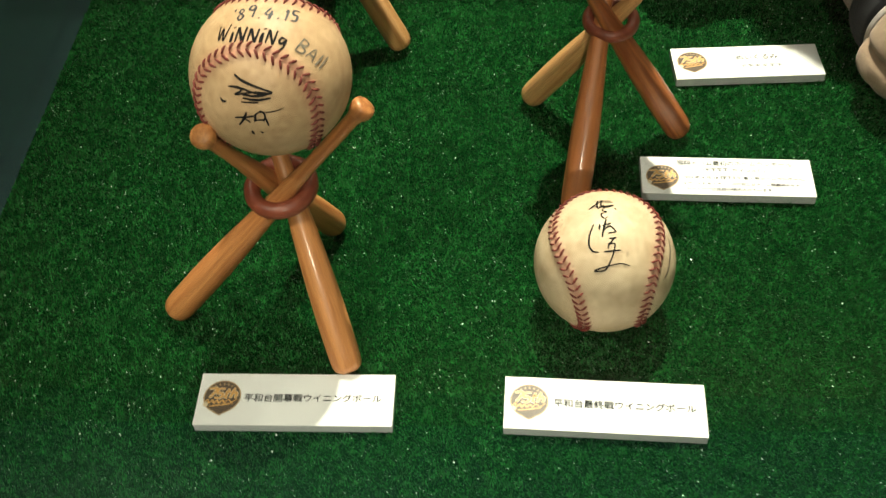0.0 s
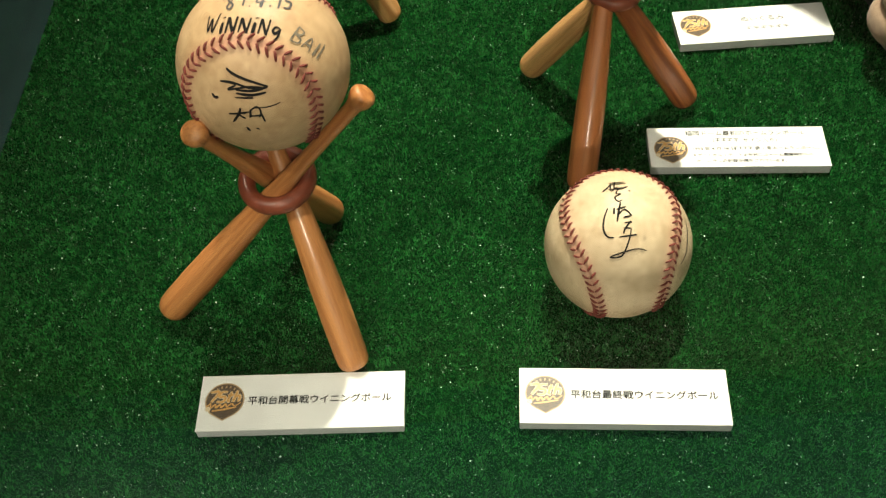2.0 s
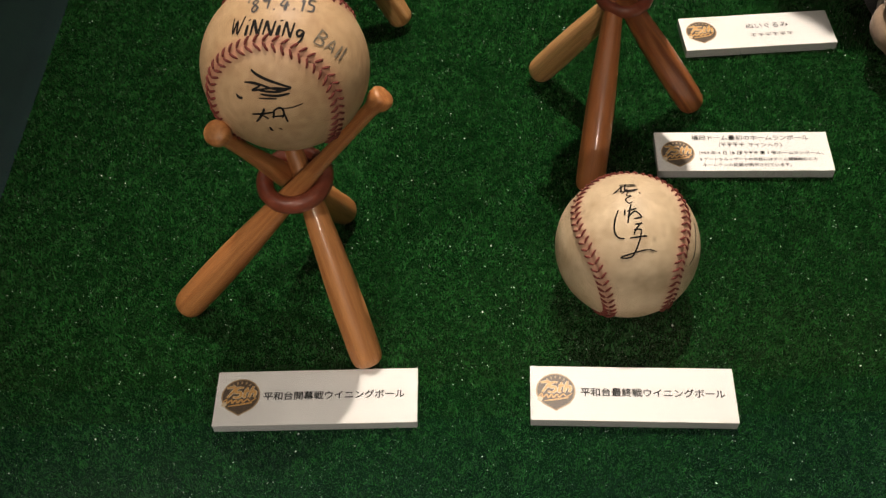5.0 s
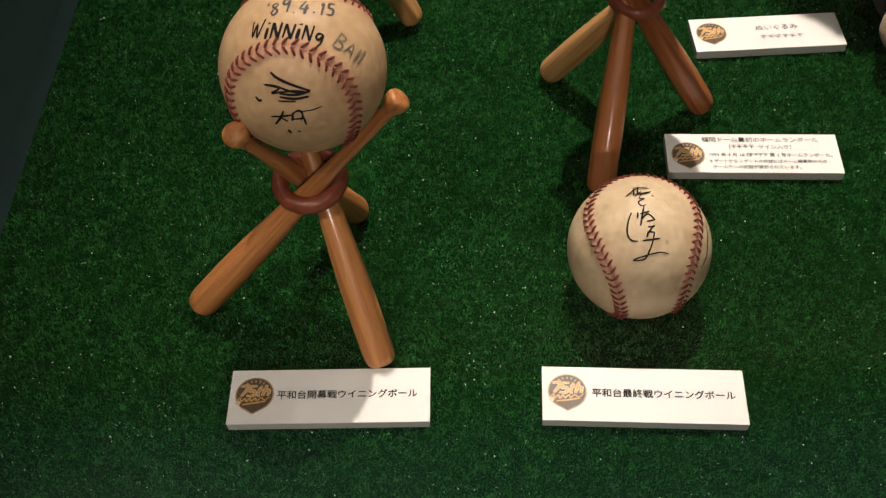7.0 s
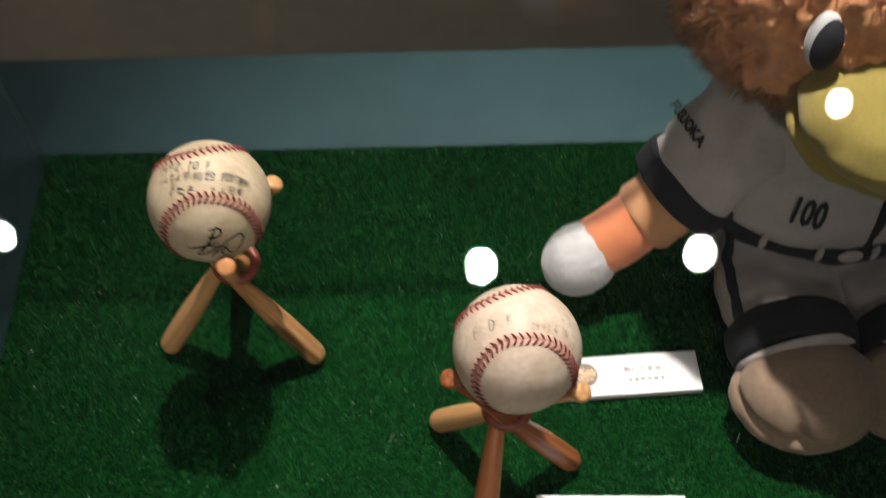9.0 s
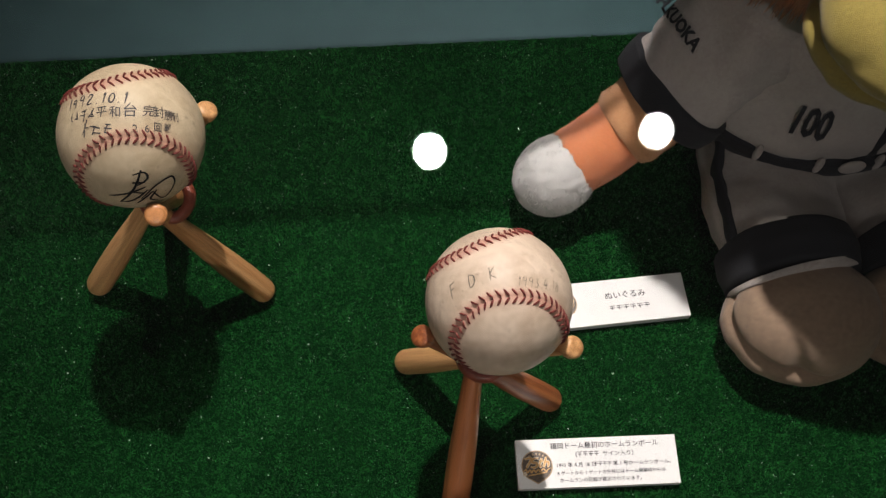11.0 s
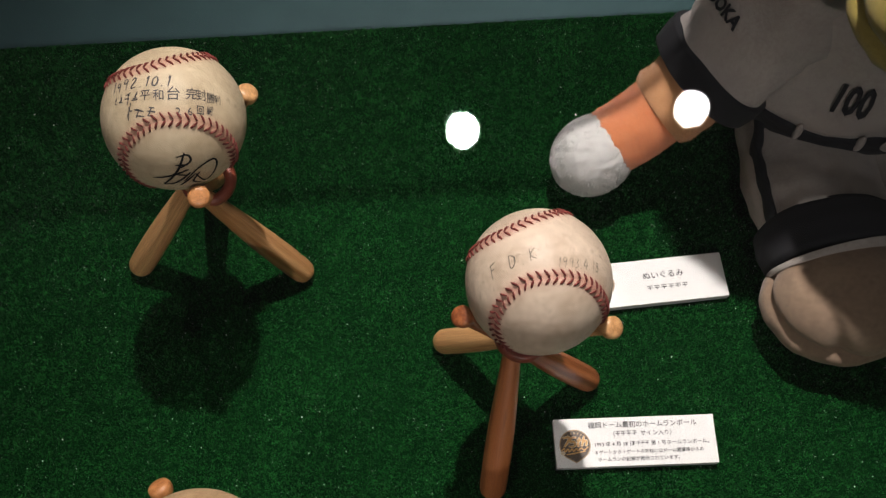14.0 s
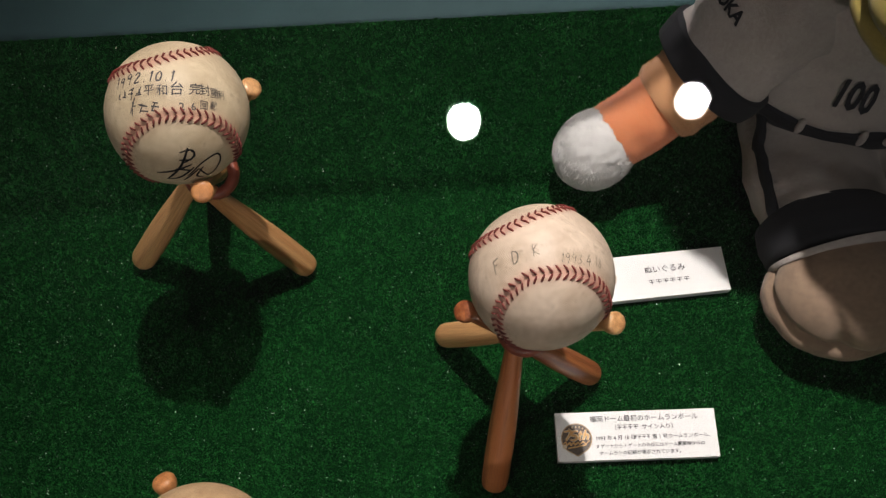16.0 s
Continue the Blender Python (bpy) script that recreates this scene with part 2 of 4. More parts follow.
def lathe(profile, sides=24):
    """Turned body round z: profile of (radius, height)."""
    verts, faces = [], []
    for r, z in profile:
        for k in range(sides):
            a = 2 * math.pi * k / sides
            verts.append((r * math.cos(a), r * math.sin(a), z))
    for i in range(len(profile) - 1):
        for k in range(sides):
            a, b = i * sides + k, i * sides + (k + 1) % sides
            faces.append((a, b, b + sides, a + sides))
    faces.append(tuple(reversed(range(sides))))
    faces.append(tuple(range((len(profile) - 1) * sides, len(profile) * sides)))
    return verts, faces


def letters(body, size, align="LEFT", shear=0.0, thin=0.0, space=1.0):
    """Flat outline of some writing: points in metres and faces."""
    cu = bpy.data.curves.new("writing", "FONT")
    cu.body, cu.size, cu.align_x, cu.shear, cu.offset, cu.space_character = body, size, align, shear, thin, space
    cu.resolution_u = 2
    ob = new("writing", cu)
    bpy.context.view_layer.update()
    me = bpy.data.meshes.new_from_object(ob.evaluated_get(bpy.context.evaluated_depsgraph_get()))
    pts, faces = [(v.co.x, v.co.y) for v in me.vertices], [tuple(p.vertices) for p in me.polygons]
    bpy.data.objects.remove(ob)
    bpy.data.curves.remove(cu)
    bpy.data.meshes.remove(me)
    return pts, faces


def stroke(points, width, steps=6):
    """A brush stroke through points, as a ribbon that thins at its ends."""
    p = [Vector(q) for q in points]
    line = []
    for i in range(len(p) - 1):
        a, b, c, d = p[max(i - 1, 0)], p[i], p[i + 1], p[min(i + 2, len(p) - 1)]
        for s in range(steps):
            t = s / steps
            line.append(0.5 * (2 * b + (c - a) * t + (2 * a - 5 * b + 4 * c - d) * t * t + (3 * b - a - 3 * c + d) * t ** 3))
    line.append(p[-1])
    pts, faces = [], []
    for i, q in enumerate(line):
        way = line[min(i + 1, len(line) - 1)] - line[max(i - 1, 0)]
        side = Vector((-way.y, way.x)).normalized() * width * (0.35 + 0.65 * math.sin(math.pi * min(1, 0.12 + 0.8 * i / len(line)))) / 2
        pts += [tuple(q + side), tuple(q - side)]
        if i:
            k = 2 * i
            faces.append((k - 2, k - 1, k + 1, k))
    return pts, faces


def bar(x, y, w, h):
    return [(x, y), (x + w, y), (x + w, y + h), (x, y + h)], [(0, 1, 2, 3)]


def gather(pieces):
    """Joins (points, faces, dx, dy, turn) into one flat outline."""
    pts, faces = [], []
    for (p, f), dx, dy, turn in pieces:
        c, s, n = math.cos(turn), math.sin(turn), len(pts)
        pts += [(x * c - y * s + dx, x * s + y * c + dy) for x, y in p]
        faces += [tuple(i + n for i in q) for q in f]
    return pts, faces


# ---- baseballs ----
BALL_R = 0.0368


def seam_curve(n):
    t = np.linspace(0, 4 * np.pi, 4000, endpoint=False)
    p, q = np.pi / 2 - (np.pi / 2 - 0.4) * np.cos(t), t / 2 + 0.4 * np.sin(2 * t)
    c = np.stack([np.sin(p) * np.cos(q), np.sin(p) * np.sin(q), np.cos(p)], 1)
    step = np.linalg.norm(np.roll(c, -1, 0) - c, axis=1)
    s = np.concatenate([[0], np.cumsum(step)[:-1]])
    want = np.linspace(0, step.sum(), n, endpoint=False)
    return np.stack([np.interp(want, s, c[:, k]) for k in range(3)], 1)


def leather_mesh():
    bm = bmesh.new()
    bmesh.ops.create_icosphere(bm, subdivisions=6, radius=1.0)
    me = bpy.data.meshes.new("leather")
    bm.to_mesh(me)
    bm.free()
    co = np.zeros(len(me.vertices) * 3)
    me.vertices.foreach_get("co", co)
    co = co.reshape(-1, 3)
    seam = seam_curve(900)
    near = np.empty(len(co))
    for i in range(0, len(co), 4000):
        near[i:i + 4000] = np.arccos(np.clip((co[i:i + 4000] @ seam.T).max(1), -1, 1))
    d = near * BALL_R
    r = BALL_R + 0.00045 * np.exp(-((d - 0.0016) / 0.0017) ** 2) - 0.0007 * np.exp(-(d / 0.0006) ** 2)
    me.vertices.foreach_set("co", (co * r[:, None]).ravel())
    me.attributes.new("seam_dye", "FLOAT", "POINT").data.foreach_set("value", np.exp(-(d / 0.0034) ** 2).astype(np.float32))
    me.update()
    return me


def stitch_mesh():
    """Two rows of slanted thread, one hundred and eight pairs, each a bent round strand."""
    verts, faces = [], []
    c = seam_curve(108)
    for i in range(108):
        up = Vector(c[i])
        along = (Vector(c[(i + 1) % 108]) - Vector(c[i - 1])).normalized()
        across = up.cross(along).normalized()
        for side in (-1, 1):
            ring = []
            for k in range(5):
                t = k / 4
                off = across * side * (0.0003 + 0.0034 * t) + along * (-0.0006 + 0.0024 * t)
                lift = BALL_R + 0.0006 + 0.0004 * math.sin(math.pi * (0.15 + 0.8 * t)) - 0.0008 * t ** 4
                p = (up * BALL_R + off).normalized() * lift
                w = (across * side * 0.0034 + along * 0.0024).normalized()
                n = up.cross(w).normalized()
                rad = 0.00049 * (0.75 + 0.5 * math.sin(math.pi * t))
                ring.append([p + (n * math.cos(a) + up * math.sin(a)) * rad for a in (0, 1.05, 2.09, 3.14, 4.19, 5.24)])
            b = len(verts)
            for q in ring:
                verts += q
            for k in range(4):
                for j in range(6):
                    a0, a1 = b + k * 6 + j, b + k * 6 + (j + 1) % 6
                    faces.append((a0, a1, a1 + 6, a0 + 6))
            faces.append(tuple(b + j for j in range(5, -1, -1)))
            faces.append(tuple(b + 24 + j for j in range(6)))
    return mesh_of("stitching", verts, faces)


LEATHER_MESH, STITCH_MESH = leather_mesh(), stitch_mesh()


def on_ball(outline, facing, up, lift=0.00035):
    """Lays a flat outline on the ball round the way it faces."""
    n = Vector(facing).normalized()
    e2 = (Vector(up) - n * Vector(up).dot(n)).normalized()
    e1 = e2.cross(n)
    pts, faces = outline
    return mesh_of("handwriting", [(n * BALL_R + e1 * x + e2 * y).normalized() * (BALL_R + lift) for x, y in pts], faces)


def baseball(place, turn, leather, label, writing, group):
    ball = tagged(new("baseball"), label, "baseball", group)
    ball.empty_display_size = 0.02
    ball.location = place
    body = part("leather", LEATHER_MESH.copy(), leather, ball)
    thread = part("stitching", STITCH_MESH.copy(), THREAD, ball, "red stitching in two slanted rows")
    for ob in (body, thread):
        ob.rotation_mode = "QUATERNION"
        ob.rotation_quaternion = turn
    for outline, facing, up, ink, words in writing:
        part("handwriting", on_ball(outline, facing, up), ink, ball, words, smooth=False)
    return ball


# ---- bat stands ----
def bat_mesh(length):
    """A small turned bat along z, barrel end at the bottom, knob at the top."""
    prof = [(0.0030, 0.0), (0.0055, 0.0006), (0.0072, 0.0020), (0.0080, 0.0045), (0.0083, 0.009), (0.0084, 0.03), (0.0081, 0.048)]
    prof += [(0.0074, 0.065), (0.0063, 0.085), (0.0051, 0.105), (0.0041, 0.122), (0.0036, 0.135), (0.0036, length - 0.011), (0.0042, length - 0.0080)]
    prof += [(0.0054, length - 0.0062), (0.0059, length - 0.0042), (0.0059, length - 0.0020), (0.0052, length - 0.0006), (0.0034, length)]
    return mesh_of("bat", *lathe(prof))


def bat_stand(middle, ring_z, bats, wood, label, tilt=(0, 0), ring_size=1.0, ring_shift=(0, 0)):
    stand = tagged(new("ball_stand"), label, "ball stand", "bat stands for the balls")
    stand.location = (*middle, 0)
    stand.empty_display_size = 0.03
    base = Vector((*middle, 0))
    for k, (foot, knob) in enumerate(bats):
        foot, knob = Vector(foot), Vector(knob)
        way = (knob - foot).normalized()
        start = foot - way * 0.006
        ob = part("bat", bat_mesh((knob - foot).length + 0.010), wood[k], stand)
        ob.matrix_local = Matrix.Translation(start - base) @ way.to_track_quat("Z", "Y").to_matrix().to_4x4()
    bm = bmesh.new()
    sides, tube = 40, 14
    rows = [[bm.verts.new(((0.0150 + 0.0042 * math.cos(b)) * math.cos(a), (0.0150 + 0.0042 * math.cos(b)) * math.sin(a), 0.0048 * math.sin(b)))
             for b in (2 * math.pi * j / tube for j in range(tube))] for a in (2 * math.pi * i / sides for i in range(sides))]
    for i in range(sides):
        for j in range(tube):
            bm.faces.new((rows[i][j], rows[(i + 1) % sides][j], rows[(i + 1) % sides][(j + 1) % tube], rows[i][(j + 1) % tube]))
    ring = part("ring", bm, RING, stand, "glossy red-brown ring holding the bats")
    ring.matrix_local = pose(*ring_shift, ring_z, tilt[0], tilt[1], 0) @ Matrix.Diagonal((ring_size, ring_size, ring_size, 1))
    return stand


# ---- name cards ----
def emblem(card, size, x, y, z):
    """A round crest with a pointed foot, in plain shapes."""
    def shape(scale):
        pts = [(scale * math.cos(a), scale * math.sin(a)) for a in [math.radians(-66 + 312 * k / 48) for k in range(49)]]
        pts.append((0, -1.16 * scale))
        return pts, [tuple(range(len(pts)))]

    lean = lambda pts: [(px + 0.22 * py, py) for px, py in pts]
    # slanted golden figures over a pale outline, a ribbon below them and small marks along the upper rim
    figures = [[(-0.86, 0.46), (-0.42, 0.48), (-0.66, -0.10)], [(0.02, 0.48), (-0.28, 0.46), (-0.34, 0.22), (-0.08, 0.20), (0.00, 0.02), (-0.14, -0.10), (-0.40, -0.06)],
               [(0.22, 0.50), (0.17, 0.0), (0.30, -0.06)], [(0.08, 0.28), (0.36, 0.30)], [(0.50, 0.56), (0.44, -0.10)], [(0.47, 0.16), (0.64, 0.26), (0.72, 0.12), (0.70, -0.10)]]
    ribbons = [[(-0.80, -0.36), (-0.66, -0.18), (-0.58, -0.42), (-0.40, -0.24), (-0.30, -0.42), (-0.16, -0.24), (-0.04, -0.40), (0.12, -0.22), (0.24, -0.38), (0.42, -0.20), (0.62, -0.34), (0.86, -0.14)],
               [(-0.46, -0.60), (0.10, -0.52), (0.72, -0.40)]]
    draw = lambda lines, w: gather([(stroke(lean(q), w, 5), 0, 0, 0) for q in lines])
    marks = gather([(bar(-0.045, 0.70, 0.09, 0.13), 0, 0, math.radians(34 - 17 * k)) for k in range(5)])
    dot = [(0.14 * math.cos(a) - 0.80, 0.14 * math.sin(a) - 0.50) for a in [2 * math.pi * k / 14 for k in range(14)]]
    layers = [("crest", shape(1.0), EMB_TAN, "tan rim"), ("crest_field", shape(0.93), EMB_BROWN, "dark brown field"), ("crest_outline", draw(figures, 0.205), EMB_CREAM, "pale outline"),
              ("crest_figure", draw(figures, 0.135), EMB_GOLD, "golden slanted shapes"), ("crest_ribbon", draw(ribbons, 0.095), EMB_GOLD, "golden ribbon"), ("crest_marks", marks, EMB_TAN, ""),
              ("crest_dot", (dot, [tuple(range(14))]), EMB_CREAM, "small cream dot")]
    base = None
    for k, (name, (pts, faces), mat, words) in enumerate(layers):
        me = mesh_of(name, [(x + px * size, y + py * size, z + 0.00006 * k) for px, py in pts], faces)
        ob = part(name, me, mat, base or card, words, smooth=False)
        base = base or ob


def name_card(corner, degrees, width, depth, lines, label, with_emblem=True):
    """A foam board card lying on the turf; corner is its far left one."""
    card = tagged(new("name_card"), label, "name card", "name cards")
    card.matrix_world = pose(corner[0], corner[1], 0.0, 0, 0, degrees)
    card.empty_display_size = 0.02
    part("board", box_mesh(0, -depth, -0.0005, width, 0, 0.0052, 0.0002), BOARD_EDGE, card, "grey foam core edge", smooth=False)
    part("face_sheet", box_mesh(-0.0001, -depth - 0.0001, 0.0052, width + 0.0001, 0.0001, 0.0057, 0.0001), BOARD, card, "white paper face", smooth=False)
    if with_emblem:
        emblem(card, 0.0098, 0.0125, -0.0140 if len(lines) < 3 else -0.0165, 0.0058)
    for pts, faces, x, y in lines:
        part("lettering", mesh_of("lettering", [(x + p[0], y + p[1], 0.00585 + (p[2] if len(p) > 2 else 0)) for p in pts], faces), PRINT, card, "", smooth=False)
    return card


# ---- room ----
X0, X1, Y0, Y1, ZF, ZC = -3.0, 4.0, -3.0, 4.0, -0.88, 2.2
tagged(part("floor", box_mesh(X0, Y0, ZF - 0.1, X1, Y1, ZF), FLOOR, smooth=False), "beige-brown carpeted gallery floor", "floor", kind="structure")
tagged(part("ceiling", box_mesh(X0, Y0, ZC, X1, Y1, ZC + 0.1), CEIL, smooth=False), "grey painted gallery ceiling", "ceiling", kind="structure")
for nm, q in (("wall_north", (X0, Y1, ZF, X1, Y1 + 0.1, ZC)), ("wall_south", (X0, Y0 - 0.1, ZF, X1, Y0, ZC)),
              ("wall_west", (X0 - 0.1, Y0, ZF, X0, Y1, ZC)), ("wall_east", (X1, Y0, ZF, X1 + 0.1, Y1, ZC))):
    tagged(part(nm, box_mesh(*q), WALL, smooth=False), "plain grey-beige gallery wall", "wall", kind="structure")


def spotlight(place, target, group, big=False):
    thing = tagged(new("spotlight"), "small black ceiling spotlight with a bright round lens", "spotlight", group)
    thing.matrix_world = look(place, target)
    r = 0.0272 if not big else 0.05
    me = mesh_of("housing", *lathe([(r * 0.7, 0.075), (r * 1.15, 0.07), (r * 1.25, 0.03), (r * 1.25, -0.004), (r * 1.08, -0.004), (r * 1.05, 0.001)], 48))
    part("housing", me, LAMP_BODY, thing)
    part("lens", mesh_of("lens", *lathe([(r, 0.004), (r, -0.001), (r * 0.9, -0.002), (r * 0.4, -0.003)], 48)), LAMP_GLOW, thing, "glowing lens")
    up = thing.matrix_world.inverted() @ Vector((place[0], place[1], ZC))
    stem = Vector(up) - Vector((0, 0, 0.06))
    ob = part("stem", mesh_of("stem", *lathe([(0.008, 0), (0.008, max(stem.length, 0.01))], 12)), LAMP_BODY, thing)
    ob.matrix_local = Matrix.Translation((0, 0, 0.06)) @ stem.to_track_quat("Z", "Y").to_matrix().to_4x4()
    return thing


# the added south fill spot gets the same housing as the others
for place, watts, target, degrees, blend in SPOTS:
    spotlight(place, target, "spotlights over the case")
# housings for the added fill lamps
for place, watts in FILL_LAMPS:
    spotlight(place, (place[0], place[1] + 0.01, 0), "room downlights", True)

# ---- display case ----
CX0, CX1, CY0, CY1, TOP = -0.150, 1.05, -0.125, 0.4695, 0.486
case = tagged(new("display_case"), "glass-topped display case on a dark teal plinth", "display case")
case.location = (CX0, CY0, ZF)
case.empty_display_size = 0.1


def in_case(name, bm, mat, label="", smooth=False):
    ob = part(name, bm, mat, case, label, smooth)
    ob.matrix_parent_inverse = Matrix.Translation((-CX0, -CY0, -ZF))
    return ob


in_case("ledge", box_mesh(CX0 - 0.15, CY0 - 0.125, -0.034, CX1 + 0.12, CY1 + 0.1165, -0.0085, 0.002), PANEL, "dark teal painted ledge round the glass")
in_case("plinth", box_mesh(CX0 - 0.11, CY0 - 0.085, ZF, CX1 + 0.08, CY1 + 0.08, -0.035, 0.003), PLINTH, "dark painted plinth")
LO = -0.0084
in_case("front_pane", box_mesh(CX0 - 0.008, CY0 - 0.010, LO, CX1 + 0.008, CY0, TOP), GLASS)
in_case("back_pane", box_mesh(CX0 - 0.008, CY1 + 0.001, LO, CX1 + 0.008, CY1 + 0.008, TOP), GLASS)
in_case("side_pane", box_mesh(CX0 - 0.008, CY0 + 0.0005, LO, CX0 - 0.001, CY1 + 0.0005, TOP), GLASS)
in_case("side_pane", box_mesh(CX1 + 0.001, CY0 + 0.0005, LO, CX1 + 0.008, CY1 + 0.0005, TOP), GLASS)
# the top pane carries the painted glare haze
in_case("top_pane", box_mesh(CX0 - 0.008, CY0 - 0.002, TOP + 0.001, CX1 + 0.008, CY1 + 0.001, TOP + 0.008), GLASS_HAZED, "clear top pane with a thin painted haze")
in_case("front_edge", box_mesh(CX0 - 0.008, CY0 - 0.012, TOP + 0.0005, CX1 + 0.008, CY0 - 0.0025, TOP + 0.009, 0.0008), GLASS_EDGE, "polished glass edge joint")
in_case("back_edge", box_mesh(CX0 - 0.008, CY1 + 0.0015, TOP + 0.0005, CX1 + 0.008, CY1 + 0.0052, TOP + 0.009, 0.001), SEAL, "dark glass edge joint")
for ex in (CX0 - 0.0095, CX1 + 0.0085):
    in_case("corner_edge", box_mesh(ex, CY1 + 0.0012, LO, ex + 0.0012, CY1 + 0.0075, TOP, 0.0003), GLASS_EDGE, "ground glass corner edge")

def dust_flecks(count, seed):
    """Flecks and short fibres of dust lying on the top pane."""
    g = np.random.default_rng(seed)
    x, y, a = g.uniform(CX0, 0.62, count), g.uniform(CY0, CY1, count), g.uniform(0, np.pi, count)
    long, wide = g.uniform(0.0002, 0.0005, count) * (0.4 + g.random(count) ** 3), g.uniform(0.00006, 0.00012, count)
    z = np.full(count, TOP + 0.00815)
    mid, e1 = np.stack([x, y, z], 1), np.stack([np.cos(a) * long, np.sin(a) * long, 0 * a], 1)
    e2 = np.stack([-np.sin(a) * wide, np.cos(a) * wide, 0 * a], 1)
    v = np.stack([mid - e1 - e2, mid + e1 - e2, mid + e1 + e2, mid - e1 + e2], 1).reshape(-1, 3)
    return mesh_of("dust", v, np.arange(count * 4).reshape(-1, 4))


tagged(in_case("dust", dust_flecks(110, 12), GLINT_DUST, "pale dust flecks on the glass"), kind="stuff")

# ---- artificial turf ----
turf = tagged(part("artificial_turf", box_mesh(CX0, CY0, -0.0083, CX1, CY1, -0.0011), TURF_BASE, smooth=False),
              "short green artificial turf lining the case floor", "turf", kind="structure")


def turf_blades(count, x0, x1, seed, size=1.0):
    g = np.random.default_rng(seed)
    x, y = g.uniform(x0, x1, count), g.uniform(CY0 + 0.002, CY1 - 0.0005, count)
    # tufts of about three millimetres lean together and stand unevenly
    cx, cy = ((x + g.normal(0, 0.0007, count) + 1) / 0.0031).astype(int) % 211, ((y + g.normal(0, 0.0007, count) + 1) / 0.0029).astype(int) % 193
    turn, tall = g.uniform(0, 2 * np.pi, (211, 193))[cx, cy], g.uniform(0.55, 1.25, (211, 193))[cx, cy]
    a, lean = turn + g.normal(0, 0.9, count), np.radians(g.uniform(2, 55, count))
    length, w = g.uniform(0.0013, 0.0026, count) * tall * size, g.uniform(0.00014, 0.00027, count)
    c, s = np.cos(a), np.sin(a)
    px, py = -s, c
    base = np.stack([x, y, np.full(count, -0.0016)], 1)
    side = np.stack([px, py, np.zeros(count)], 1) * w[:, None]
    tip = base + np.stack([c * np.sin(lean), s * np.sin(lean), np.cos(lean)], 1) * length[:, None]
    v = np.stack([base - side, base + side, tip + side * 0.7, tip - side * 0.7], 1)
    v[:, :, 2] = np.minimum(v[:, :, 2], 0.0024)
    me = bpy.data.meshes.new("grass_blades")
    me.vertices.add(count * 4)
    me.vertices.foreach_set("co", v.reshape(-1))
    idx = np.arange(count * 4)
    me.loops.add(len(idx))
    me.loops.foreach_set("vertex_index", idx.astype(np.int32))
    me.polygons.add(count)
    me.polygons.foreach_set("loop_start", np.arange(0, len(idx), 4, dtype=np.int32))
    me.update(calc_edges=True)
    me.validate()
    return me


tagged(part("grass_blades", turf_blades(900000, CX0 + 0.0005, 0.62, 3), TURF, turf, "fine glossy green fibres"), kind="stuff")
tagged(part("grass_blades", turf_blades(70000, 0.62, CX1 - 0.001, 4), TURF, turf, "fine glossy green fibres"), kind="stuff")


def glint_specks(count, seed):
    """Tiny pale quads at the fibre tips, painted in place of their glints."""
    g = np.random.default_rng(seed)
    x, y, z = g.uniform(CX0 + 0.004, 0.62, count), g.uniform(CY0 + 0.004, CY1 - 0.004, count), g.uniform(-0.0002, 0.0022, count)
    mid, e1 = np.stack([x, y, z], 1), g.normal(0, 1, (count, 3))
    e2 = np.cross(e1, g.normal(0, 1, (count, 3)))
    r = (g.uniform(0.00008, 0.00022, count) * (1 + 1.2 * g.random(count) ** 9))[:, None]
    e1, e2 = e1 / np.linalg.norm(e1, axis=1)[:, None] * r, e2 / np.linalg.norm(e2, axis=1)[:, None] * r
    v = np.stack([mid - e1 - e2, mid + e1 - e2, mid + e1 + e2, mid - e1 + e2], 1).reshape(-1, 3)
    return mesh_of("lint", v, np.arange(count * 4).reshape(-1, 4))


tagged(part("lint", glint_specks(16000, 6), GLINT_DUST, turf, "tiny pale specks painted as glints on the fibres", smooth=False), kind="stuff")

# ---- stands and balls ----
A, B, C, D = Vector((0.0511, 0.0668, 0.1524)), Vector((0.2100, 0.0533, 0.0358)), Vector((0.2203, 0.1933, 0.1643)), Vector((0.0395, 0.2902, 0.1800))
bat_stand((0.0450, 0.0625), 0.0830, [((-0.0206, 0.0430, 0.008), (0.0907, 0.0640, 0.1335)), ((0.0570, 0.1048, 0.008), (0.0228, 0.0380, 0.1410)),
                                     ((0.0750, 0.0080, 0.008), (0.0288, 0.1080, 0.1350))], (WOOD, WOOD, WOOD), "varnished honey-coloured wooden stand of three crossed bats on turf", (8, -4))
bat_stand((0.2172, 0.1885), 0.0850, [((0.1765, 0.2170, 0.008), (0.2555, 0.1705, 0.1530)), ((0.2648, 0.1860, 0.008), (0.1820, 0.1830, 0.1480)),
                                     ((0.1990, 0.1220, 0.008), (0.2205, 0.2258, 0.1330))], (WOOD_PALE, WOOD_RED, WOOD_RED), "varnished reddish wooden stand of three crossed bats on turf", (6, 0), 0.86, (0.001, 0.004))
bat_stand((0.0390, 0.2915), 0.1010, [((-0.0215, 0.2845, 0.008), (0.0745, 0.3100, 0.1680)), ((0.0847, 0.2730, 0.008), (0.0070, 0.2930, 0.1670)),
                                     ((0.0263, 0.3500, 0.008), (0.0508, 0.2497, 0.1695))], (WOOD_PALE, WOOD_PALE, WOOD), "varnished honey-coloured wooden stand of three tall crossed bats on turf", (14, 6), 0.86, (0.002, 0.004))

GROUP = "signed baseballs"
scaled = lambda outline, k, m: ([(x * k, y * m) for x, y in outline[0]], outline[1])
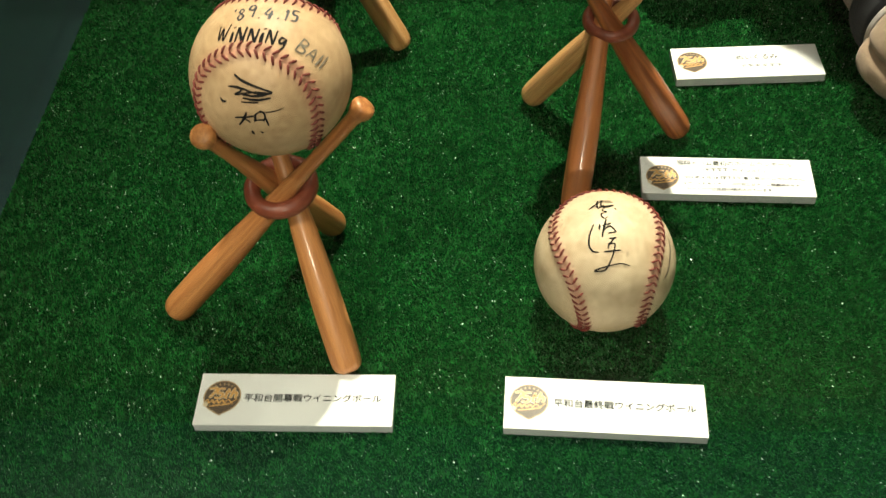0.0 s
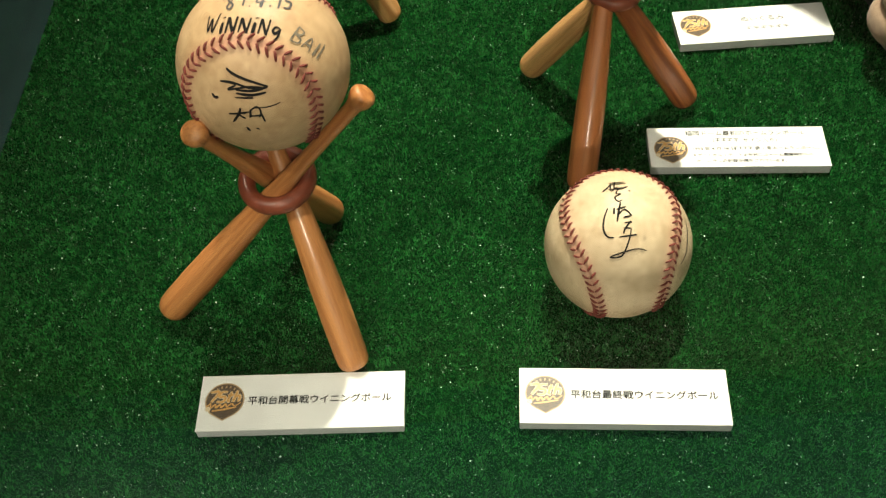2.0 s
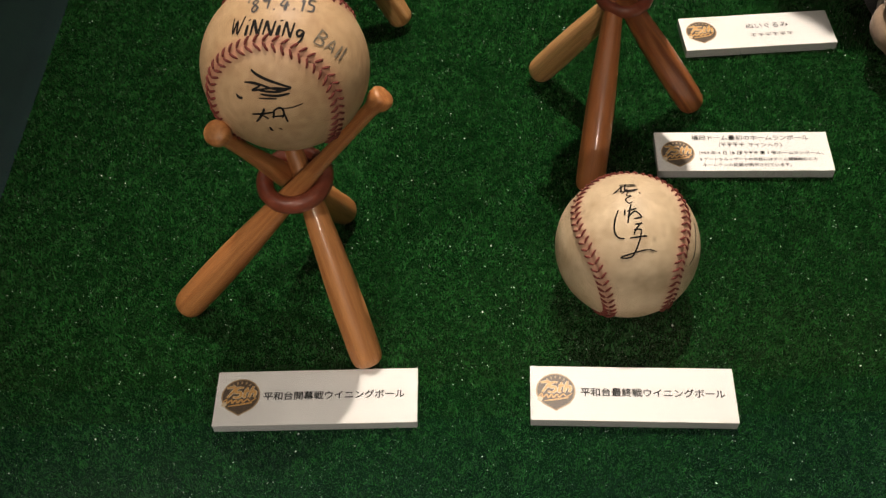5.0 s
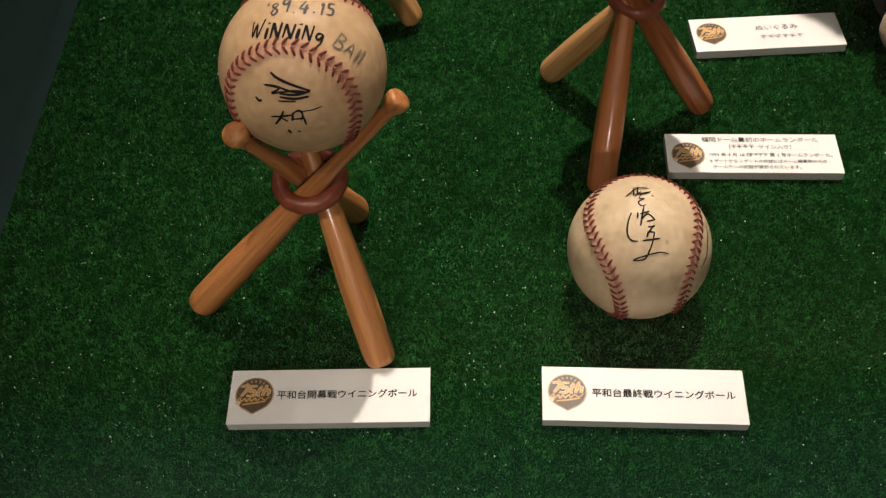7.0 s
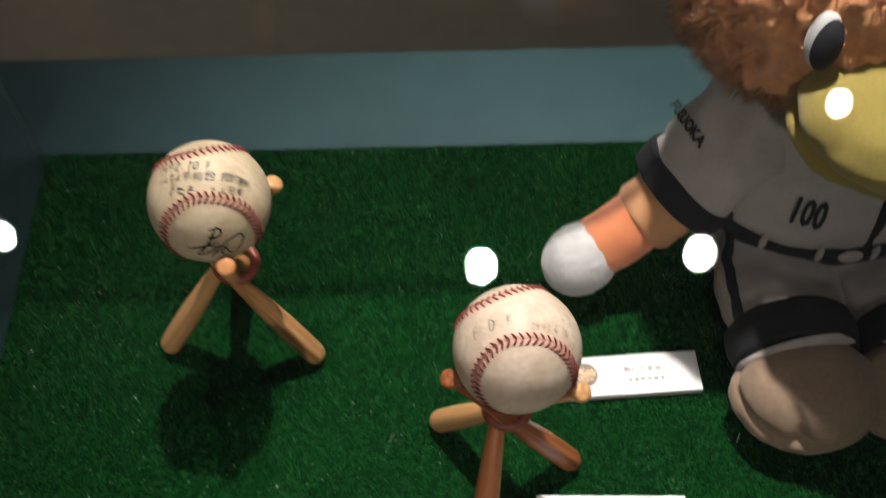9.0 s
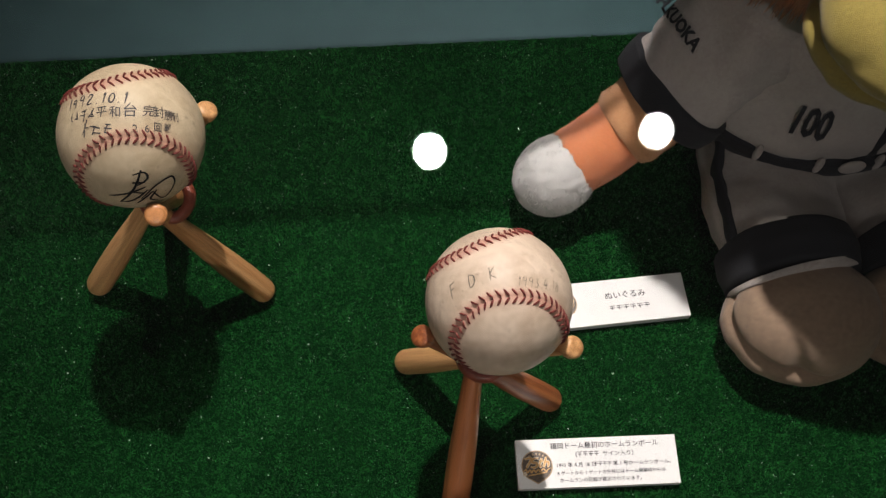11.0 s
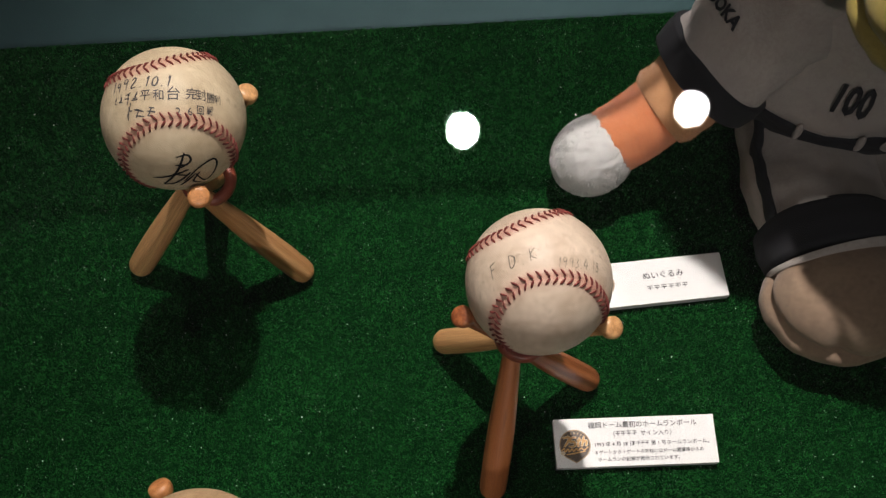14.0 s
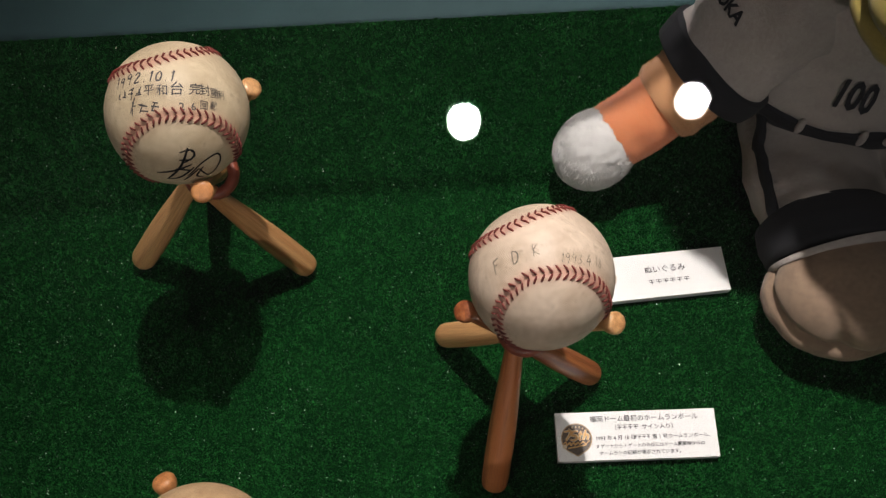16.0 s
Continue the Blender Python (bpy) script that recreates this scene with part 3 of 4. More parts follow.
# pen strokes in millimetres
sig_a = gather([
    (stroke([(-6.9, 9.2), (-4.6, 7.2), (0.2, 4.8), (9.6, 1.4)], 1.30), 0, 0, 0),
    (stroke([(9.6, 1.4), (3.3, 0.9), (-5.2, 3.6), (-10.1, 3.8)], 0.90), 0, 0, 0),
    (stroke([(-10.1, 3.8), (-3.4, 2.6), (-6.7, 0.4), (2.1, 1.6), (9.3, 0.9)], 0.90), 0, 0, 0),
    (stroke([(9.3, 1.2), (3.3, -0.1), (-3.4, 0.4)], 1.10), 0, 0, 0),
    (stroke([(-3.4, -1.0), (2.7, -1.8), (8.7, -1.0)], 1.20), 0, 0, 0),
    (stroke([(-4.2, -2.8), (3.3, -3.0)], 0.80), 0, 0, 0),
    (stroke([(-14.9, -1.8), (-13.5, -3.5), (-11.8, -3.0)], 1.30), 0, 0, 0),
    (stroke([(-8.5, -10.8), (-3.4, -10.1), (0.8, -9.3)], 1.10), 0, 0, 0),
    (stroke([(-2.5, -7.4), (-4.2, -11.0), (-7.4, -15.2)], 1.20), 0, 0, 0),
    (stroke([(-4.0, -10.7), (-1.3, -12.8)], 1.00), 0, 0, 0),
    (stroke([(1.5, -7.9), (0.8, -12.5)], 1.00), 0, 0, 0),
    (stroke([(0.8, -9.1), (3.9, -7.0), (5.5, -9.1), (4.7, -12.5)], 0.90), 0, 0, 0),
    (stroke([(0.2, -11.5), (6.3, -11.3)], 0.90), 0, 0, 0),
    (stroke([(5.5, -9.8), (6.9, -15.2)], 0.90), 0, 0, 0),
    (stroke([(3.3, -7.6), (9.3, -7.4), (14.4, -6.2)], 0.60), 0, 0, 0),
    (stroke([(-1.8, -18.1), (-0.8, -21.0)], 1.30), 0, 0, 0),
    (stroke([(2.3, -18.8), (3.9, -20.1)], 0.80), 0, 0, 0)])
sig_b = gather([
    (stroke([(-9.8, 16.3), (-7.3, 18.6), (-5.0, 23.6)], 0.90), 0, 0, 0),
    (stroke([(-6.6, 24.3), (-2.3, 24.8), (-5.7, 21.1), (-9.8, 16.3)], 0.90), 0, 0, 0),
    (stroke([(-5.2, 24.3), (-5.2, 16.6)], 0.90), 0, 0, 0),
    (stroke([(-2.8, 24.3), (2.7, 25.2)], 0.90), 0, 0, 0),
    (stroke([(-2.3, 22.5), (3.5, 23.4)], 0.80), 0, 0, 0),
    (stroke([(-2.5, 24.8), (-2.8, 18.3), (4.4, 20.2)], 0.90), 0, 0, 0),
    (stroke([(-6.6, 18.3), (0.1, 17.5), (4.4, 20.2)], 0.90), 0, 0, 0),
    (stroke([(-1.3, 20.0), (-4.7, 15.7)], 0.90), 0, 0, 0),
    (stroke([(-0.6, 18.3), (-2.3, 14.3), (0.1, 13.7), (-2.8, 11.5), (-1.3, 8.8), (0.8, 9.8)], 0.80), 0, 0, 0),
    (stroke([(4.2, 16.6), (5.2, 15.9)], 1.00), 0, 0, 0),
    (stroke([(-6.4, 5.2), (-8.3, -0.5), (-8.7, -5.9), (-6.9, -9.3), (-3.8, -9.8)], 1.00), 0, 0, 0),
    (stroke([(-3.3, 5.2), (-3.5, 1.8)], 0.90), 0, 0, 0),
    (stroke([(-0.2, 8.4), (-1.3, 2.9), (-2.1, -2.2)], 1.00), 0, 0, 0),
    (stroke([(-2.3, 4.1), (2.3, 5.7)], 0.90), 0, 0, 0),
    (stroke([(-1.8, 0.9), (1.5, 4.1), (4.9, 0.9)], 0.90), 0, 0, 0),
    (stroke([(0.8, 0.1), (4.4, 0.9)], 0.80), 0, 0, 0),
    (stroke([(1.3, -2.7), (4.9, -2.2)], 0.90), 0, 0, 0),
    (stroke([(4.4, -1.6), (1.5, -5.6), (0.8, -7.9)], 0.90), 0, 0, 0),
    (stroke([(0.8, -5.2), (4.4, -5.2)], 0.80), 0, 0, 0),
    (stroke([(-1.3, -9.6), (7.3, -8.4)], 0.90), 0, 0, 0),
    (stroke([(4.4, -5.2), (3.5, -10.7), (0.6, -18.7), (-2.3, -20.7), (-6.3, -20.7), (-2.3, -18.7), (7.3, -15.9), (13.3, -17.1)], 1.00), 0, 0, 0)])
sig_d = gather([
    (stroke([(-8.1, 10.8), (-2.7, 13.2), (-0.3, 9.5), (-4.5, 4.5)], 1.30), 0, 0, 0),
    (stroke([(-7.3, 5.8), (-1.1, 7.0)], 1.10), 0, 0, 0),
    (stroke([(-4.5, 14.5), (-5.5, 2.0), (-9.7, -11.8)], 1.40), 0, 0, 0),
    (stroke([(-16.7, -8.5), (-8.9, -3.0), (-0.3, 4.0)], 1.30), 0, 0, 0),
    (stroke([(-9.7, -11.8), (-4.2, -8.0), (1.2, 2.0)], 1.30), 0, 0, 0),
    (stroke([(-0.3, -5.5), (4.4, 4.5), (12.2, 10.0), (15.8, 5.8), (14.5, -3.0), (11.4, -6.8), (3.9, 0.8)], 1.30), 0, 0, 0),
    (stroke([(3.9, 0.8), (-1.1, -10.5)], 1.20), 0, 0, 0),
    (stroke([(5.9, 2.0), (4.4, -5.5), (9.1, -8.0)], 1.20), 0, 0, 0),
    (stroke([(-7.3, -0.5), (-0.3, -0.5)], 1.10), 0, 0, 0)])
MM = 0.001
PEN = {}


def sign(ch, *strokes):
    PEN[ch] = strokes


# pen strokes of hand lettering, in a box one high
sign("W", [(0.0, 1.0), (0.14, 0.05), (0.34, 0.8), (0.5, 0.0), (0.8, 1.05)])
sign("i", [(0.12, 0.62), (0.08, 0.0)], [(0.14, 0.92), (0.17, 0.85)])
sign("N", [(0.05, 0.0), (0.1, 0.85), (0.14, 0.8), (0.46, 0.05), (0.5, 0.1), (0.56, 0.95)])
sign("g", [(0.45, 0.62), (0.2, 0.66), (0.08, 0.4), (0.25, 0.2), (0.46, 0.45), (0.5, 0.6), (0.45, 0.0), (0.25, -0.25)])
sign("B", [(0.08, 0.0), (0.12, 1.0)], [(0.1, 0.98), (0.5, 0.85), (0.42, 0.58), (0.14, 0.5), (0.55, 0.35), (0.5, 0.06), (0.08, 0.0)])
sign("A", [(0.0, 0.0), (0.28, 0.9), (0.5, 0.0)], [(0.1, 0.35), (0.46, 0.33)])
sign("l", [(0.1, 1.0), (0.08, 0.0)])
sign("'", [(0.1, 1.1), (0.06, 0.85)])
sign(".", [(0.05, 0.05), (0.12, 0.0)])
sign(" ")
sign("0", [(0.3, 0.9), (0.08, 0.6), (0.12, 0.1), (0.38, 0.05), (0.48, 0.5), (0.3, 0.9)])
sign("1", [(0.1, 0.7), (0.22, 0.95), (0.18, 0.0)])
sign("2", [(0.06, 0.7), (0.25, 0.95), (0.42, 0.7), (0.08, 0.05), (0.5, 0.08)])
sign("3", [(0.08, 0.85), (0.36, 0.9), (0.2, 0.52), (0.42, 0.3), (0.22, 0.0), (0.05, 0.1)])
sign("4", [(0.3, 1.0), (0.06, 0.35), (0.52, 0.4)], [(0.38, 0.7), (0.32, -0.05)])
sign("5", [(0.48, 0.95), (0.16, 0.9), (0.12, 0.55), (0.4, 0.5), (0.38, 0.12), (0.06, 0.05)])
sign("8", [(0.42, 0.8), (0.2, 0.95), (0.1, 0.7), (0.42, 0.3), (0.24, 0.0), (0.08, 0.25), (0.42, 0.8)])
sign("9", [(0.44, 0.85), (0.18, 0.92), (0.1, 0.6), (0.34, 0.55), (0.44, 0.8), (0.36, 0.0)])
sign("F", [(0.12, 1.0), (0.08, -0.1)], [(0.0, 0.86), (0.56, 1.0)], [(0.1, 0.5), (0.42, 0.56)])
sign("K", [(0.1, 1.0), (0.06, 0.0)], [(0.5, 0.95), (0.1, 0.45), (0.52, 0.05)])
sign("D", [(0.1, 0.9), (0.1, 0.0), (0.45, 0.2), (0.48, 0.7), (0.1, 0.92)])


def penned(body, size, width, rough=0.06, seed=1, track=0.22):
    """Hand lettering, centred, with uneven height and slant."""
    g, x, out = random.Random(seed), 0.0, []
    for ch in body:
        drop, tall = g.uniform(-rough, rough), 1 + g.uniform(-rough, rough) * 2
        wide = 0.0
        for line in PEN[ch]:
            pts = [((x + px + 0.12 * py) * size, (py * tall + drop) * size) for px, py in line]
            wide = max(wide, max(px for px, py in line))
            out.append((stroke(pts, width * g.uniform(0.75, 1.25), 4), 0, 0, 0))
        x += (wide or 0.35) + track
    pts, faces = gather(out)
    return [(px - x * size / 2, py - size / 2) for px, py in pts], faces


def jotted(body, size, seed=1):
    """Small uneven handwriting, each sign turned and shifted a little."""
    g = random.Random(seed)
    out = []
    for k, ch in enumerate(body):
        shape = letters(ch, size * g.uniform(0.88, 1.1), "CENTER", shear=g.uniform(-0.1, 0.3), thin=size * 0.006)
        out.append((shape, (k - (len(body) - 1) / 2) * size * 1.02 + g.uniform(-0.06, 0.06) * size, g.uniform(-0.09, 0.09) * size - size * 0.35, g.uniform(-0.14, 0.14)))
    return gather(out)


def smudges(n, pitch, height, seed=1):
    """Small handwriting past reading, as short plain bars."""
    g = random.Random(seed)
    out = []
    for k in range(n):
        for v in (0.05, 0.3, 0.5, 0.7, 0.95)[:g.choice((4, 5))]:
            w = pitch * g.uniform(0.35, 0.8)
            out.append((bar(-w / 2, -height * 0.07, w, height * 0.13), (k - n / 2 + 0.5) * pitch + g.uniform(-0.15, 0.15) * pitch, height * (v - 0.5) + g.uniform(-0.1, 0.1) * height, g.choice((g.uniform(-0.3, 0.3), g.uniform(1.1, 1.9)))))
    return gather(out)


baseball(A, (0.6783, 0.0659, 0.0509, -0.73), LEATHER_TAN, "tan aged baseball with handwriting and signature on a bat stand", [
    (penned("'89.4.15", 0.0078, 0.0011, seed=4, track=0.2), (0.1148, -0.057, 0.9917), (-0.0519, 0.9966, 0.0633), INK_BLUE, "date in black pen"),
    (penned("WiNNiNg", 0.0074, 0.0013, seed=2, track=0.17), (-0.0252, -0.3784, 0.9253), (0.0872, 0.9212, 0.3791), INK, "words in black pen"),
    (penned("BAll", 0.0074, 0.0009, seed=3, track=0.22), (0.6506, -0.3908, 0.6511), (0.3405, 0.9165, 0.2098), INK_FAINT, "faded word in black pen"),
    (scaled(sig_a, MM, MM), (-0.0361, -0.8937, 0.4472), (0.0178, 0.4468, 0.8944), INK, "signature in black pen")], GROUP)
baseball(B, (0.5523, -0.4472, 0.3912, 0.5848), LEATHER, "cream baseball with a black signature lying on turf", [
    (scaled(sig_b, MM, MM), (-0.0599, -0.2965, 0.9531), (0.0403, 0.9534, 0.2991), INK, "signature in black pen"),
    (scaled(stroke([(0.0, 9.4), (0.5, 4.0), (0.2, 0.0), (0.3, -8.0), (-1.8, -13.6)], 0.9), MM, MM), (0.8293, -0.294, 0.4753), (0.08, 0.54, 0.27), INK, "pen stroke")], GROUP)
baseball(C, (0.2031, -0.1167, 0.9713, -0.0418), LEATHER_ROSE, "cream baseball with faded date on a reddish bat stand", [
    (penned("F.D.K", 0.0066, 0.0006, seed=5, track=0.5), (-0.40, -0.05, 0.90), (-0.20, 0.97, 0.0), INK_FAINT, "faded signs in pen"),
    (penned("1993.4.18", 0.0052, 0.0004, seed=7, track=0.2), (0.4471, -0.1309, 0.8933), (0.0693, 0.99, 0.1229), INK_FAINT, "faded date in pen")], GROUP)
baseball(D, (-0.0637, 0.09, -0.9906, -0.0804), LEATHER_PALE, "pale baseball with date and signature on tall bat stand", [
    (penned("1992.10.1.", 0.0064, 0.0008, seed=6, track=0.3), (-0.2151, -0.0009, 0.9765), (0.0457, 0.9987, 0.0212), INK_BLUE, "date in pen"),
    (gather([(smudges(4, 0.0056, 0.0052, 8), -0.0250, 0, 0), (jotted("平和台", 0.0066, 3), -0.004, 0, 0), (jotted("完封勝利", 0.0064, 5), 0.0215, 0, 0)]),
     (0.122, -0.2086, 0.9704), (0.0142, 0.9779, 0.2085), INK_BLUE, "line of small handwriting"),
    (gather([(smudges(3, 0.0066, 0.0052, 9), -0.0140, 0, 0), (jotted("26回戦", 0.0058, 7), 0.0145, 0, 0)]),
     (0.1108, -0.4160, 0.9025), (0.0333, 0.8825, 0.4691), INK_BLUE, "line of small handwriting"),
    (scaled(sig_d, MM, MM), (0.2326, -0.9593, 0.1294), (0.4136, 0.1725, 0.894), INK, "signature in black pen")], GROUP)


# ---- name cards ----
def blocks(n, pitch, h):
    """Characters that stay unread: three thin plain bars each."""
    t = h * 0.15
    return gather([q for k in range(n) for q in ((bar(k * pitch, h - t, pitch * 0.8, t), 0, 0, 0), (bar(k * pitch, h * 0.4, pitch * 0.8, t), 0, 0, 0), (bar(k * pitch + pitch * 0.32, 0, t, h * 0.8), 0, 0, 0))])


def ln(body, size, x, y, bold=0.00008):
    """A printed line; three copies a hair apart give the strokes their weight."""
    pts, faces = letters(body, size)
    n = len(pts)
    shifts = ((0, 0, 0), (bold, bold * 0.3, 0.00002), (bold * 0.3, bold, 0.00004))
    return [(px + dx, py + dy, dz) for dx, dy, dz in shifts for px, py in pts], [tuple(i + k * n for i in f) for k in range(3) for f in faces], x, y


name_card((0.0, 0.0003), 0.3, 0.1015, 0.0305, [ln("平和台開幕戦ウイニングボール", 0.0051, 0.0238, -0.0165, 0.00018)], "white foam board card with a round crest and one printed line")
name_card((0.1587, 0.0008), -2.2, 0.1008, 0.0303, [ln("平和台最終戦ウイニングボール", 0.0051, 0.0245, -0.0165, 0.00018)], "white foam board card with crest beside a ball")
name_card((0.2405, 0.1615), -1.75, 0.1010, 0.0304,
          [ln("福岡ドーム最初のホームランボール", 0.0043, 0.0215, -0.0062), ln("（", 0.0037, 0.0346, -0.0117), (*blocks(4, 0.0035, 0.0030), 0.0385, -0.0116),
           ln("サイン入り）", 0.0037, 0.0540, -0.0117), ln("1993 年 4 月 18 日", 0.0032, 0.0243, -0.0179, 0.00008), (*blocks(4, 0.0028, 0.0024), 0.0482, -0.0177),
           ln("第 1 号ホームランボール。", 0.0032, 0.0600, -0.0179, 0.00008), ln("8 ゲートから 1 ゲートの外柱にはドーム開業時からの", 0.00285, 0.0247, -0.0228, 0.00008),
           ln("ホームランの記録が掲示されています。", 0.00295, 0.0258, -0.0273, 0.00008)], "white foam board card with a crest and five printed lines")
name_card((0.2688, 0.2640), 2.6, 0.0965, 0.0310, [ln("ぬいぐるみ", 0.0056, 0.0415, -0.0135), (*blocks(6, 0.0047, 0.0031), 0.0435, -0.0218)],
          "white foam board card with a crest beside a stuffed toy")

# ---- stuffed toy ----
PLUSH = [material("toy_grey_cloth", (0.37, 0.32, 0.295), (0.53, 0.475, 0.44), 500, 0.9, 0.03, 0.6, 1700, 0.0005, sheen=0.2, blotch=60),
         material("toy_black_cloth", (0.006, 0.006, 0.009), (0.014, 0.014, 0.019), 500, 0.85, 0.03, 0.35, 2200, 0.0005, sheen=0.03),
         material("toy_orange_plush", (0.80, 0.23, 0.08), (0.95, 0.37, 0.155), 700, 0.9, 0.03, 0.8, 1400, 0.0018, sheen=0.4, blotch=90),
         material("toy_white_plush", (0.56, 0.54, 0.52), (0.68, 0.67, 0.65), 700, 0.9, 0.03, 0.4, 1200, 0.0008, sheen=0.4, blotch=120),
         material("toy_shoe_felt", (0.23, 0.15, 0.10), (0.34, 0.235, 0.155), 300, 0.9, 0.03, 0.35, 1800, 0.0005, sheen=0.2, blotch=40),
         material("toy_brown_fur", (0.58, 0.215, 0.075), (0.90, 0.45, 0.19), 400, 0.85, 0.03, 0.6, 1200, 0.002, sheen=0.3, blotch=130, blotch_mix=0.6),
         material("toy_yellow_plush", (0.25, 0.185, 0.030), (0.36, 0.275, 0.055), 600, 0.85, 0.03, 0.5, 1500, 0.001, sheen=0.3, blotch=60),
         material("toy_tan_plush", (0.56, 0.26, 0.11), (0.70, 0.38, 0.18), 600, 0.9, 0.03, 0.5, 1500, 0.001, sheen=0.3, blotch=60)]
GREY, BLACK, ORANGE, WHITE, SHOE, FUR, YELLOW, TAN = range(8)
toy_bm = bmesh.new()


def toy_loft(stations, mat, sides=40, rough=0.0, grain=60.0, seed=0.0, ends=True):
    """Soft stuffed tube through stations (centre, way, half-width, half-height); up is as near world z as can be."""
    rows = []
    fine = []
    for i in range(len(stations) - 1):
        for k in range(5):
            t = k / 5
            fine.append([a.lerp(b, t) if isinstance(a, Vector) else a + (b - a) * t for a, b in zip(stations[i], stations[i + 1])])
    fine.append(list(stations[-1]))
    for c, way, w, h in fine:
        way = way.normalized()
        side = way.cross(Vector((0, 0, 1)))
        side = side.normalized() if side.length > 0.05 else Vector((1, 0, 0))
        up = side.cross(way).normalized()
        row = []
        for k in range(sides):
            a = 2 * math.pi * k / sides
            p = c + side * w * math.cos(a) + up * h * math.sin(a)
            n = (side * math.cos(a) + up * math.sin(a)).normalized()
            p = p + n * rough * (noise.noise(p * grain + Vector((seed, 0, 0))) + 0.5 * noise.noise(p * grain * 2.3))
            row.append(toy_bm.verts.new(p))
        rows.append(row)
    for i in range(len(rows) - 1):
        for k in range(sides):
            f = toy_bm.faces.new((rows[i][k], rows[i][(k + 1) % sides], rows[i + 1][(k + 1) % sides], rows[i + 1][k]))
            f.material_index = mat
    if ends:
        for row in (rows[0][::-1], rows[-1]):
            toy_bm.faces.new(row).material_index = mat
    return rows


def toy_ball(centre, radii, mat, rough=0.0, grain=60.0, turn=(0, 0, 0), level=4, shape=None):
    made = bmesh.ops.create_icosphere(toy_bm, subdivisions=level, radius=1.0)["verts"]
    m = pose(0, 0, 0, *turn)
    for v in made:
        n = v.co.copy()
        if shape:
            n = shape(n)
        p = Vector((n.x * radii[0], n.y * radii[1], n.z * radii[2]))
        p = Vector(centre) + m @ p
        v.co = p + (m @ n) * rough * (noise.noise(p * grain) + 0.5 * noise.noise(p * grain * 2.4))
    for f in {f for v in made for f in v.link_faces}:
        f.material_index = mat


V = Vector


def way_stations(points, sizes):
    out = []
    for i, (p, (w, h)) in enumerate(zip(points, sizes)):
        d = V(points[min(i + 1, len(points) - 1)]) - V(points[max(i - 1, 0)])
        out.append((V(p), d, w, h))
    return out


# body in a grey jersey, with a black belt and grey trousers
TX = 0.470
PAW, PAW_R = V((0.2835, 0.3325, 0.0345)), (0.0295, 0.0262, 0.0262)
toy_loft(way_stations([(TX, 0.390, 0.012), (TX, 0.386, 0.03), (TX, 0.382, 0.056)], [(0.070, 0.056), (0.090, 0.060), (0.094, 0.0605)]), GREY, 56, 0.003, 40)
toy_loft(way_stations([(TX, 0.382, 0.053), (TX, 0.381, 0.0625), (TX, 0.380, 0.072)], [(0.0965, 0.0675), (0.0985, 0.0695), (0.0975, 0.0690)]), BLACK, 64, 0.0012, 40)
for bx in (-0.085, -0.058, -0.020, 0.020, 0.058, 0.085):
    by = 0.381 - 0.0699 * math.sqrt(1 - (bx / 0.0990) ** 2)
    toy_ball((TX + bx, by + 0.001, 0.0640), (0.0030, 0.0026, 0.0095), GREY, level=2)
# the jersey bulges over the belt and narrows to the neck
toy_loft(way_stations([(TX, 0.380, 0.064), (TX, 0.379, 0.072), (TX, 0.380, 0.095), (TX, 0.384, 0.13), (TX, 0.388, 0.165), (TX, 0.392, 0.195), (TX, 0.395, 0.21)],
                      [(0.0955, 0.0620), (0.0980, 0.0640), (0.0970, 0.0640), (0.091, 0.0620), (0.080, 0.055), (0.062, 0.045), (0.04, 0.03)]), GREY, 72, 0.0060, 27)
# buckle
toy_ball((TX + 0.002, 0.3110, 0.0635), (0.0090, 0.0022, 0.0075), GREY, level=3)


def shoe_form(n):
    """Rounded upper, pinched by a seam over a puffed sole, with a dent across the toe."""
    pinch = 0.10 * math.exp(-((n.z - 0.02 + 0.10 * n.x) / 0.10) ** 2)
    dent = 0.13 * math.exp(-((n.x + 0.42 + 0.35 * (n.y + 0.6)) / 0.10) ** 2) * max(0.0, -n.y) * max(0.0, min(1.0, n.z * 2.2 + 0.3))
    puff = 0.06 * math.exp(-((n.z + 0.28) / 0.2) ** 2)
    return n * (1 - pinch - dent + puff)


